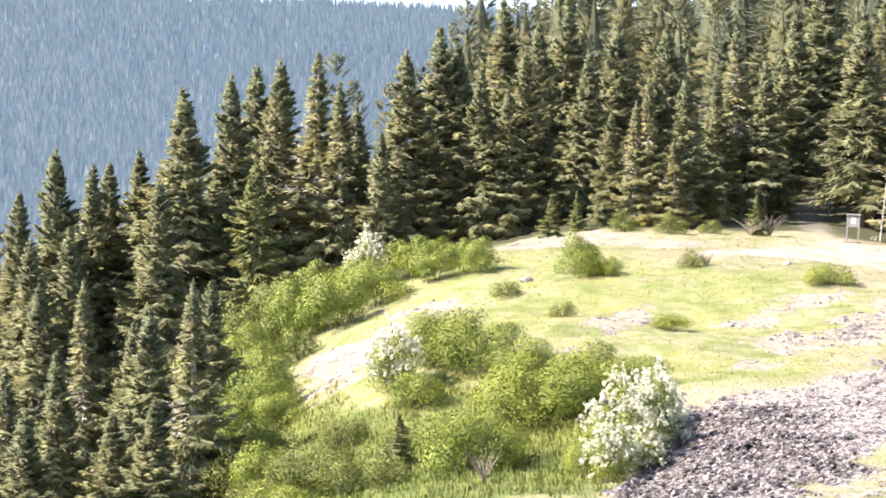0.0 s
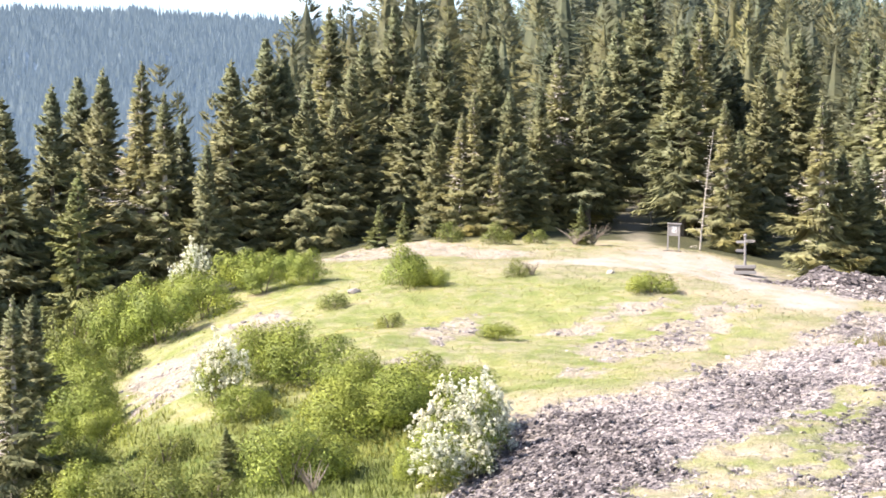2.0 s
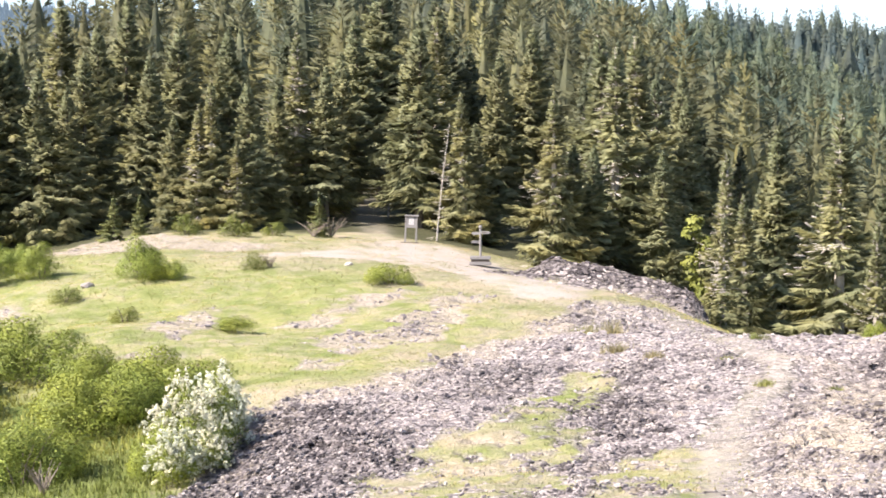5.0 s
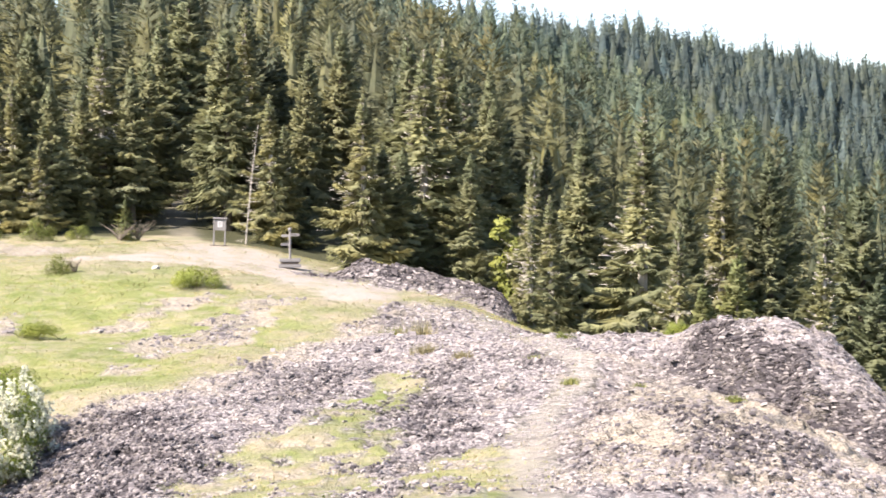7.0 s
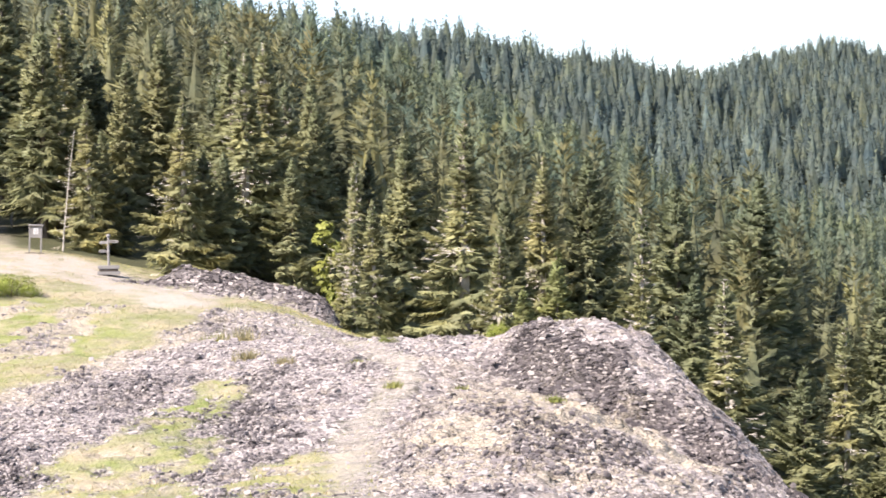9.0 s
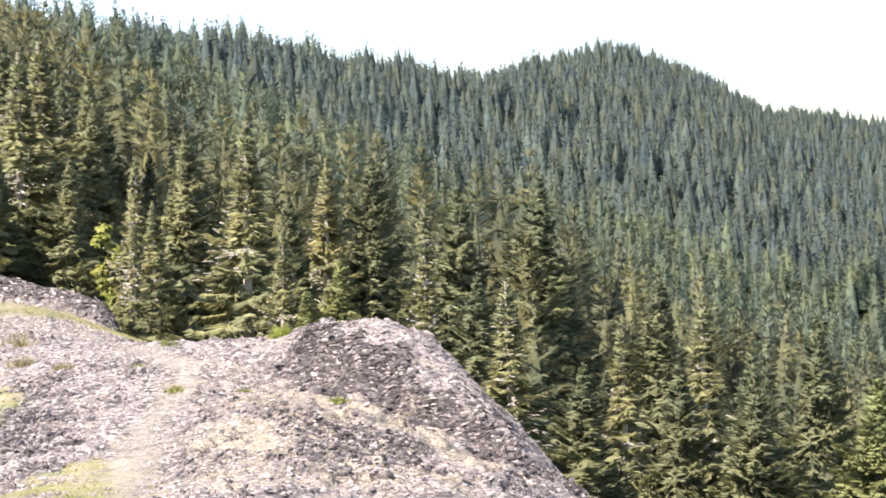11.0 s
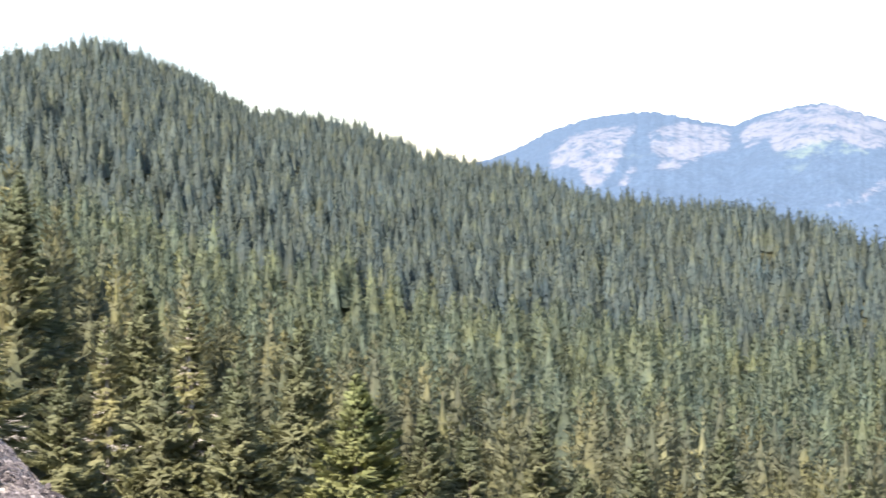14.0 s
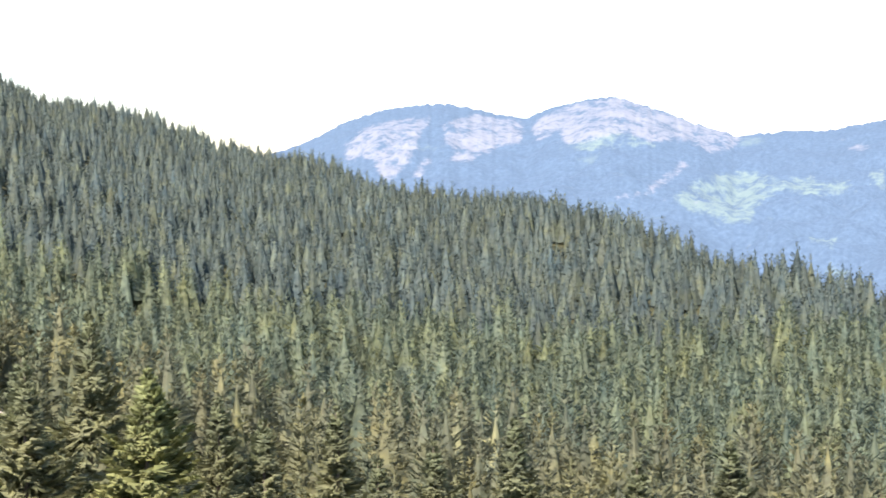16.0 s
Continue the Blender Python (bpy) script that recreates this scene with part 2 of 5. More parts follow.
# ---- mesh helpers ----
def mesh_of(name, verts, faces, material, smooth_shaded=False, normals=None):
    """A mesh from arrays: n x 3 places and m x k corner numbers, all faces alike."""
    verts, faces = np.asarray(verts, np.float32), np.asarray(faces, np.int32)
    if normals is not None:
        face_normal = np.cross(verts[faces[:, 1]] - verts[faces[:, 0]], verts[faces[:, 2]] - verts[faces[:, 0]])
        away = (face_normal * normals[faces[:, 0]]).sum(-1) < 0
        faces = np.where(away[:, None], faces[:, ::-1], faces)
        smooth_shaded = True
    me = bpy.data.meshes.new(name)
    me.vertices.add(len(verts))
    me.vertices.foreach_set("co", verts.ravel())
    me.loops.add(faces.size)
    me.loops.foreach_set("vertex_index", faces.ravel())
    me.polygons.add(len(faces))
    me.polygons.foreach_set("loop_start", np.arange(0, faces.size, faces.shape[1], dtype=np.int32))
    me.polygons.foreach_set("use_smooth", np.full(len(faces), smooth_shaded))
    me.update(calc_edges=True)
    me.materials.append(material)
    if normals is not None:
        me.normals_split_custom_set_from_vertices(normals.astype(np.float32))
    return me


def bushy(v, axis, rng, up=0.45, loose=0.35):
    """Normals that lean out from an axis or a middle, as a plant's outer sprays do."""
    out = v - axis
    out[:, 2] *= 0.35
    return unit(unit(out) + np.array([0, 0, up]) + np.repeat(rng.normal(0, loose, (len(v) // 4 + 1, 3)), 4, axis=0)[: len(v)])


def part(name, bm, material, parent, label=""):
    """A bmesh or a ready mesh as one object under a thing."""
    if isinstance(bm, bmesh.types.BMesh):
        me = bpy.data.meshes.new(name)
        bm.to_mesh(me)
        bm.free()
        me.materials.append(material)
    else:
        me = bm
    ob = new(name, me)
    ob.parent = parent
    return tagged(ob, label)


def thing(name, label, category, group="", kind=""):
    ob = new(name)
    ob.empty_display_size = 0.2
    return tagged(ob, label, category, group, kind)


def box(bm, size, centre, turn=0.0, bevel=0.012, tilt=0.0):
    made = bmesh.ops.create_cube(bm, size=1.0)["verts"]
    m = Matrix.Translation(centre) @ Matrix.Rotation(turn, 4, "Z") @ Matrix.Rotation(tilt, 4, "X") @ Matrix.Diagonal((*size, 1))
    bmesh.ops.transform(bm, matrix=m, verts=made)
    edges = list({e for v in made for e in v.link_edges})
    bmesh.ops.bevel(bm, geom=edges, offset=bevel, segments=2, affect="EDGES", profile=0.6)


def tube(bm, a, b, r1, r2, sides=8):
    a, b = Vector(a), Vector(b)
    made = bmesh.ops.create_cone(bm, cap_ends=True, segments=sides, radius1=r1, radius2=r2, depth=(b - a).length)["verts"]
    m = Matrix.Translation((a + b) / 2) @ (b - a).to_track_quat("Z", "Y").to_matrix().to_4x4()
    bmesh.ops.transform(bm, matrix=m, verts=made)


def kites(base, tip, side, width, bend=0.0):
    """Pointed leaves or sprays: arrays of base, tip and side direction, and widths; four corners each."""
    middle = base + (tip - base) * 0.45
    middle[:, 2] += bend
    n = len(base)
    v = np.stack([base, middle + side * width[:, None] / 2, tip, middle - side * width[:, None] / 2], 1).reshape(-1, 3)
    return v, np.arange(4 * n).reshape(n, 4)


def unit(v):
    return v / np.maximum(np.linalg.norm(v, axis=-1, keepdims=True), 1e-9)


# ---- the lie of the land ----
# Spot heights of the ridge (x, y, z) in metres, the eye at z = 0
RIDGE = [
    (19.7, 65.6, -2.7), (19.7, 78.0, -2.1), (21.6, 93.0, -0.9), (26.9, 117.5, 1.2), (7.8, 78.1, -1.6),
    (2.8, 76.4, -2.2), (11.8, 75.6, -1.8), (6.4, 56.1, -3.75), (11.5, 56.3, -3.4), (0.2, 58.5, -4.1),
    (-2.8, 47.4, -5.2), (2.9, 40.4, -5.9), (0.5, 35.5, -6.2), (4.0, 36.3, -6.0), (6.8, 39.9, -4.86),
    (11.8, 49.1, -4.2), (19.4, 52.0, -3.6), (13.7, 43.4, -4.5), (8.4, 30.3, -5.2), (23.0, 56.0, -3.6),
    (22.9, 48.3, -4.3), (20.9, 41.5, -3.83), (17.5, 34.3, -3.9), (12.2, 25.8, -4.56), (21.8, 34.1, -3.3),
    (22.0, 29.0, -4.1), (18.5, 21.7, -4.9), (17.6, 30.8, -4.1), (10.0, 27.8, -4.9), (4.6, 29.6, -5.5), (-1.6, 65.5, -3.5),
]
FLANKS = [
    (0, 0, -1.65), (5.0, 8.0, -2.5), (9.0, 17.0, -4.0), (2.0, 22.0, -4.9), (0, -20, -5), (-18, 0, -8), (18, -3, -8),
    (-5.0, 40.2, -7.7), (-7.5, 50, -8.6), (-12, 42, -13.5), (-22, 45, -19), (-16.4, 60.3, -12.5), (-25, 65, -17), (-11, 64.6, -8.5), (-30, 85, -17),
    (-10, 82, -6), (-6, 28, -10), (27, 27, -9), (23, 19, -9.5), (33, 36, -12.5), (32, 20, -15), (28, 40, -7.5), (31, 48, -9.5),
    (27.5, 51.5, -6), (32, 58, -8), (28, 66, -5.5), (25, 69, -3.4), (36, 75, -7.5), (45, 45, -18), (42, 60, -13), (60, 30, -24),
]
# The hills beyond, by bearing: foot, valley and crest, each as distance and height
HILLS = [
    (-60, 90, -20, 260, -70, 500, -110), (-16, 90, -14, 260, -70, 500, -110), (-6, 90, -7, 200, -40, 400, -80),
    (1, 95, -3, 150, 2, 260, -6), (6, 95, -0.5, 160, 9, 300, 20), (14, 100, 0, 170, 14, 320, 36),
    (23, 100, -1, 190, 6, 420, 39), (28, 100, -6, 180, -6, 460, 40.5), (33, 100, -10, 180, -13, 550, 41),
    (37.6, 100, -14, 200, -18, 650, 41.5), (39.8, 100, -16, 210, -20, 740, 60), (42.2, 100, -18, 220, -22, 800, 66), (44.6, 100, -20, 220, -26, 800, 58.5),
    (48.2, 100, -23, 230, -31, 850, 38), (55.5, 100, -27, 240, -38, 850, 12.5), (59.5, 100, -29, 240, -40, 700, -6),
    (63.8, 100, -30, 240, -41, 620, -10), (71.6, 100, -32, 230, -44, 470, -26), (76, 100, -33, 220, -45, 420, -31), (110, 100, -36, 220, -60, 400, -80),
]


WALL = [(20.4, 63.3), (22.0, 61.8), (23.4, 60.6), (24.6, 59.4), (25.8, 57.9)]


def segment_gap(x, y, a, b):
    ax, ay, bx, by = *a, *b
    dx, dy = bx - ax, by - ay
    s = np.clip(((x - ax) * dx + (y - ay) * dy) / (dx * dx + dy * dy + 1e-9), 0, 1)
    return np.hypot(x - ax - s * dx, y - ay - s * dy)


def line_gap(x, y, line):
    return np.min([segment_gap(x, y, a, b) for a, b in zip(line, line[1:])], axis=0)


def spline(spots, soft):
    p = np.array(spots, float)
    d = np.linalg.norm(p[:, None, :2] - p[None, :, :2], axis=-1)
    k = d * d * np.log(d + 1e-9)
    n = len(p)
    a = np.zeros((n + 3, n + 3))
    a[:n, :n] = k + soft * np.eye(n)
    a[:n, n:] = np.c_[np.ones(n), p[:, :2]]
    a[n:, :n] = a[:n, n:].T
    return p, np.linalg.solve(a, np.r_[p[:, 2], 0, 0, 0])


SPOTS, WEIGHTS = spline(RIDGE + FLANKS, 2.0)


def smooth(a, b, v):
    s = np.clip((v - a) / (b - a), 0, 1)
    return s * s * (3 - 2 * s)


def near_height(x, y):
    z = WEIGHTS[-3] + WEIGHTS[-2] * x + WEIGHTS[-1] * y
    for (px, py, _), w in zip(SPOTS, WEIGHTS):
        d2 = (x - px) ** 2 + (y - py) ** 2
        z = z + w * 0.5 * d2 * np.log(d2 + 1e-9)
    return z


def hill_height(x, y):
    r, az = np.hypot(x, y), np.degrees(np.arctan2(x, y))
    h = np.array(HILLS, float)
    azc = np.clip(az, -60, 110)
    i = np.clip(np.searchsorted(h[:, 0], azc, side="right") - 1, 0, len(h) - 2)
    s = (azc - h[i, 0]) / (h[i + 1, 0] - h[i, 0])
    s = 0.5 * s + 0.5 * s * s * (3 - 2 * s)
    r1, z1, r2, z2, r3, z3 = ((1 - s) * h[i, n] + s * h[i + 1, n] for n in range(1, 7))
    low = z1 + (z2 - z1) * smooth(r1, r2, r) + np.clip(r - r1, -60, 0) * 0.02
    rise = np.clip((r - r2) / (r3 - r2), 0, 1)
    rise = (z3 - z2) * (0.65 * rise + 0.35 * rise * rise * (3 - 2 * rise))
    past = np.clip(r - r3, 0, None)
    return low + rise - 90 * np.tanh(0.30 * past * past / (past + 90) / 90) - np.clip(past, 0, 300) * 0.08 - 120 * smooth(900, 1600, r)


LEDGE = [(19.3, 22.5), (20.5, 24.6), (21.0, 26.6), (20.9, 28.3), (20.7, 29.9), (20.7, 31.6), (20.4, 33.4), (20.2, 35.0)]


def ledge_foot(x, y):
    """How far a place lies before the foot of the ledge under the tall outcrop."""
    px, py = zip(*LEDGE)
    return (np.interp(y, py, px) + 0.35 * np.sin(2.1 * y) + 0.2 * np.sin(5.3 * y + 1) - x) * 0.85


def height(x, y):
    x, y = np.asarray(x, float), np.asarray(y, float)
    r = np.hypot(x, y)
    w = smooth(68, 105, r)
    z = (1 - w) * near_height(x, y) + w * hill_height(x, y)
    # rock knobs: the rounded outcrop, the tall one at the drop, the low wall of rock past the path
    z = z + 0.50 * np.exp(-(((x - 8.6) / 3.6) ** 2 + ((y - 33.5) / 3.4) ** 2) ** 1.5)
    z = z + 0.62 * np.exp(-(((x - 22.5) / 2.2) ** 2 + ((y - 33.1) / 2.7) ** 2) ** 2.5)
    z = z + 0.24 * np.exp(-((x - 22.6) / 1.6) ** 2 - ((y - 29.4) / 1.7) ** 2) + 0.16 * np.exp(-(((x - 22.6) / 1.0) ** 2 + ((y - 32.4) / 1.0) ** 2) ** 1.5)
    z = z + 0.22 * np.exp(-((x - 22.0) / 0.6) ** 2 - ((y - 32.8) / 0.9) ** 2) - 0.12 * np.exp(-((x - 21.3) / 0.5) ** 2 - ((y - 33.7) / 1.2) ** 2) + 0.12 * np.exp(-((x - 20.7) / 0.4) ** 2 - ((y - 33.9) / 1.0) ** 2)
    # the steep side of the tall outcrop
    over = (x - 16.8) * 0.93 - (y - 19.9) * 0.37 - 1.2
    z = z - 0.3 * np.clip(np.logaddexp(0, over * 5) / 5, 0, 5) * smooth(36.0, 32.5, y) * smooth(17.5, 26, y)
    foot = ledge_foot(x, y)
    z = z - 0.70 * smooth(-0.05, 0.28, foot) * smooth(3.4, 0.7, foot) * smooth(35.2, 33.6, y) * smooth(21.5, 24.0, y)
    along = line_gap(x, y, WALL)
    z = z + (0.75 * smooth(1.25, 0.4, along) + 0.25 * smooth(0.7, 0.0, along)) * smooth(20.6, 21.9, x) * (1.12 + 0.1 * smooth(23.0, 25.6, x))
    return z + EYE


# outlines of the ground's covers in plan
ROCK = [(3.6, 32.8), (4.9, 37.7), (5.9, 39.6), (6.9, 40.3), (9.0, 40.4), (13.5, 45.6), (17.3, 50.0), (20.2, 53.6), (22.3, 53.3), (25.5, 49.5), (31, 38), (30, 26), (22, 12), (8, -12), (-10, -8), (-6, 10), (1, 24)]
MEADOW = [(-7.2, 36), (-6.4, 44.3), (-5.8, 46.4), (-7.0, 55), (-7.4, 63), (-3.8, 66), (-1.5, 67), (0.4, 68), (2.4, 78), (5.6, 80), (7.6, 79), (10.9, 77), (15.6, 78.5), (18.4, 79), (21.0, 73), (23.5, 68.4), (26.5, 58), (31, 38), (30, 26), (22, 12), (8, -12), (-10, -8), (-8, 15)]
CREAM = [(16.0, 22.8), (17.6, 27.0), (18.7, 31.6), (19.8, 31.6), (20.1, 29.8), (20.3, 28.0), (20.3, 26.3), (19.3, 23.8), (17.0, 21.0)]
STRIP = [(5.6, 25.4), (6.7, 28.6), (8.8, 31.4), (11.0, 33.7), (14.0, 38.1), (13.7, 36.5), (10.9, 31.9), (11.6, 31.9), (10.3, 29.6), (8.7, 26.3), (7.4, 22.8)]
LAWN = [(7.4, 19.0), (9.0, 23.6), (11.3, 27.8), (12.8, 28.7), (12.0, 26.0), (10.0, 21.9), (8.6, 18.0)]
DRY = [(10.6, 21.4), (13.6, 26.0), (18.6, 33.7), (19.5, 31.5), (18.0, 27.1), (15.0, 20.5)]
SLABS = [
    [(8.4, 44.4), (9.8, 47.9), (12.4, 51.0), (15.5, 55.1), (16.4, 54.7), (14.7, 51.1), (11.5, 47.2)],
    [(9.7, 52.1), (11.2, 55.1), (13.6, 56.2), (12.0, 53.9)],
    [(4.4, 46.8), (5.7, 55.0), (7.1, 56.8), (5.7, 50.0)],
    [(-3.5, 46.5), (-4.6, 57.7), (-2.7, 57.2), (-1.2, 59.5), (0.6, 60.3), (0.2, 57.1), (-2.0, 53.1), (-2.6, 46.6)],
    [(2.5, 75.7), (4.9, 79.6), (7.6, 76.9), (9.9, 72.0), (13.0, 72.3), (9.7, 68.3), (6.8, 70.6), (4.1, 69.0)],
]
BARE = [(9.6, 66.6), (14.0, 69.0), (18.2, 74.8), (20.4, 69.1), (21.6, 61.3), (22.9, 59.6), (18.5, 52.4), (17.3, 58.6), (16.1, 64.2), (13.1, 64.8)]
WOODS = [(15.6, 70.7), (18.4, 71.9), (20.6, 87.1), (24.8, 107.8), (23.9, 108.0), (18.9, 87.3)]
TRAIL = [(22.5, 52.0), (19.4, 42.0), (18.6, 38.7), (17.5, 34.1), (15.8, 32.1), (13.7, 29.3), (10.3, 21.6), (6.0, 12.0)]


def inside(x, y, outline):
    """How far inside an outline a place lies, in metres; outside it is negative."""
    d, odd = np.full(np.shape(x), 1e9), np.zeros(np.shape(x), bool)
    for a, b in zip(outline, outline[1:] + outline[:1]):
        d = np.minimum(d, segment_gap(x, y, a, b))
        cross = (a[1] > y) != (b[1] > y)
        odd ^= cross & (x < (b[0] - a[0]) * (y - a[1]) / (b[1] - a[1] + 1e-12) + a[0])
    return np.where(odd, d, -d)


def lattice(i, j, seed):
    v = np.sin(i * 127.1 + j * 311.7 + seed * 74.7) * 43758.5453
    return v - np.floor(v)


def waves(x, y, size, seed):
    """Smooth value noise, 0 to 1."""
    u, v = x / size, y / size
    i, j = np.floor(u), np.floor(v)
    s, t = u - i, v - j
    s, t = s * s * (3 - 2 * s), t * t * (3 - 2 * t)
    top = lattice(i, j, seed) * (1 - s) + lattice(i + 1, j, seed) * s
    low = lattice(i, j + 1, seed) * (1 - s) + lattice(i + 1, j + 1, seed) * s
    return top * (1 - t) + low * t


def blocks(x, y, size, seed):
    """Broken rock: a height of its own for each cell, and how near the cell's joint is."""
    u, v = x / size, y / size
    best, second, value = np.full(np.shape(x), 9.0), np.full(np.shape(x), 9.0), np.zeros(np.shape(x))
    for di in (-1, 0, 1):
        for dj in (-1, 0, 1):
            i, j = np.floor(u) + di, np.floor(v) + dj
            px, py = i + lattice(i, j, seed), j + lattice(i, j, seed + 3)
            d = np.hypot(u - px, v - py)
            closer = d < best
            second = np.where(closer, best, np.minimum(second, d))
            h = lattice(i, j, seed + 7) + (u - px) * (lattice(i, j, seed + 9) - 0.5) + (v - py) * (lattice(i, j, seed + 11) - 0.5)
            value = np.where(closer, h, value)
            best = np.minimum(best, d)
    return value, np.clip((second - best) * 3.0, 0, 1)


def covers(x, y):
    """Rock, bare soil, meadow and dryness at a place, each 0 to 1."""
    ragged = (waves(x, y, 1.3, 2) - 0.5) * 1.3 + (waves(x, y, 0.4, 5) - 0.5) * 0.7
    meadow = smooth(-0.8, 0.8, inside(x, y, MEADOW) + ragged)
    rock = smooth(-0.3, 0.3, inside(x, y, ROCK) + 0.7 * ragged)
    rock = rock * (1 - smooth(-0.35, 0.35, inside(x, y, STRIP) + 0.25 + ragged * 0.9))
    rock = rock * (1 - smooth(-0.3, 0.3, inside(x, y, LAWN) + 0.2 + ragged * 0.9))
    stony = smooth(0.52, 0.66, waves(x, y, 0.45, 64) * 0.6 + waves(x, y, 0.17, 66) * 0.4)
    rock = np.maximum(rock, 0.8 * stony * smooth(0.0, 0.5, np.maximum(inside(x, y, STRIP), inside(x, y, LAWN)) + 0.4))
    patch = np.zeros(np.shape(x))
    for slab in SLABS:
        here = smooth(0.0, 0.6, inside(x, y, slab) + 0.45 + ragged * 1.3)
        rock = np.maximum(rock, 0.9 * here * smooth(0.08, 0.36, waves(x, y, 0.5, 99)))
        patch = np.maximum(patch, here)
    wall = smooth(-0.2, 0.2, 1.15 - line_gap(x, y, WALL) + ragged * 0.4)
    rock = np.maximum(rock, wall)
    trail = smooth(-0.2, 0.25, 0.42 - line_gap(x, y, TRAIL) + ragged * 0.3)
    bare = np.maximum(smooth(-0.6, 0.7, inside(x, y, BARE) + ragged) * (0.55 + 0.45 * smooth(0.3, 0.6, waves(x, y, 0.8, 29) * 0.6 + waves(x, y, 0.25, 27) * 0.4)), 0.3 * smooth(-0.5, 0.5, inside(x, y, WOODS) + ragged))
    bare = np.maximum(bare, 0.75 * trail)
    ragged_trail = smooth(0.2, 1.2, line_gap(x, y, TRAIL))
    rock = rock * (1 - 0.45 * trail)
    dry = np.maximum(smooth(-1.5, 1.0, inside(x, y, DRY) + ragged), 0.75 * smooth(2.5, 0.3, np.abs(inside(x, y, ROCK)) + ragged))
    dry = np.maximum(dry, 0.75 * smooth(5.5, 0.5, -inside(x, y, BARE) + 1.5 * ragged))
    dry = np.maximum(dry, smooth(-0.5, 0.6, inside(x, y, CREAM) + ragged))
    dry = np.maximum(dry, 0.55 * smooth(66, 76, y))
    dry = np.maximum(dry, 0.95 * smooth(0.2, 0.65, waves(x, y, 0.9, 97)) * smooth(-0.5, 0.5, np.maximum(inside(x, y, STRIP), inside(x, y, LAWN)) + ragged))
    return rock, bare * (1 - wall), meadow, np.maximum(dry, patch) * (1 - wall) * (0.4 + 0.6 * ragged_trail)


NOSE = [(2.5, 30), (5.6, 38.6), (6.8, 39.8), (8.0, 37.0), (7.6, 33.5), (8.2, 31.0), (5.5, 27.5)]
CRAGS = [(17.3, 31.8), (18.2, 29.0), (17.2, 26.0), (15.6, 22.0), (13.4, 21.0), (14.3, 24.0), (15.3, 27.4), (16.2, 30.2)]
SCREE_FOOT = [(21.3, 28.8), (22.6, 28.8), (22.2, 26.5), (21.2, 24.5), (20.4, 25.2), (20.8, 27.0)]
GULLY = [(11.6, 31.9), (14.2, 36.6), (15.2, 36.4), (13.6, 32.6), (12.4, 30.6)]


RUNG = 0.09


def rungs(x, y):
    """Height over the bedding, counted in ledges."""
    u, v = x * 0.84 - y * 0.54, x * 0.54 + y * 0.84
    lie = near_height(x, y) + 0.26 * waves(u * 0.7, v * 1.3, 0.9, 71) + 0.17 * waves(u * 0.6, v * 1.4, 0.33, 73) + 0.07 * waves(x, y, 0.13, 75)
    return lie / RUNG


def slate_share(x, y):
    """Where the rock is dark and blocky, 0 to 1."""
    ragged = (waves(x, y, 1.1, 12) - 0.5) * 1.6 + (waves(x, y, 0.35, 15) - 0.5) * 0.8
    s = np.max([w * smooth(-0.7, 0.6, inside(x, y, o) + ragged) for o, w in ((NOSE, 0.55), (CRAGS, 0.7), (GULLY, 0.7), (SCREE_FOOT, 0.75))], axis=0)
    # slate along the ledge foot, with the overhang's shade put into its colour
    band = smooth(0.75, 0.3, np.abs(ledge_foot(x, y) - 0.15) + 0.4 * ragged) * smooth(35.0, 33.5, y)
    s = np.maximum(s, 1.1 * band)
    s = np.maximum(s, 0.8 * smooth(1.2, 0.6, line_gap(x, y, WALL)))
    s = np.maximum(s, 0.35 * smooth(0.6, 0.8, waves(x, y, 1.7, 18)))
    # darker on the risers, paler on the treads
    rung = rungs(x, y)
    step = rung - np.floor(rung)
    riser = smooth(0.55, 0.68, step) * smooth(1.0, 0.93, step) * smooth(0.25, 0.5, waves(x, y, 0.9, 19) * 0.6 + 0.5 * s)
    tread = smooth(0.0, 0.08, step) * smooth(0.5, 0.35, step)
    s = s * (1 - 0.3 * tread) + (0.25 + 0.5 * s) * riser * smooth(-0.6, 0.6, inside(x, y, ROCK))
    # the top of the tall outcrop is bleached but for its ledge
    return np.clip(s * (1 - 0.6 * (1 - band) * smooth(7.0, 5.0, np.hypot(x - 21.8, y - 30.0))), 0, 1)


def relief(x, y, rock):
    big, _ = blocks(x * 0.75 + y * 0.35, y * 0.8 - x * 0.3, 1.1, 21)
    mid, joint = blocks(x, y, 0.42, 31)
    small, joint2 = blocks(x, y, 0.14, 41)
    stony = 0.12 * (big - 0.5) + 0.09 * (mid - 0.5) * joint + 0.055 * (small - 0.5) * joint2 - 0.06 * (1 - joint) ** 2
    grassy = 0.10 * (waves(x, y, 0.9, 51) - 0.5) + 0.06 * (waves(x, y, 0.3, 53) - 0.5)
    craggy = np.maximum(smooth(1.6, 0.8, line_gap(x, y, WALL)), smooth(5.5, 2.5, np.hypot(x - 23.2, y - 31.5)))
    craggy = np.maximum(craggy, 0.3 + 0.6 * slate_share(x, y))
    stony = stony * (1 + 0.4 * craggy)
    # broken ledges: uneven treads and steep risers
    rung = rungs(x, y)
    tread = RUNG * (np.floor(rung) + smooth(0.62, 0.95, rung - np.floor(rung)) - rung)
    stony = stony + tread * (0.7 + 0.6 * craggy) + 0.04
    return rock * stony + (1 - rock) * grassy + 0.25 * (waves(x, y, 4.0, 55) - 0.5)


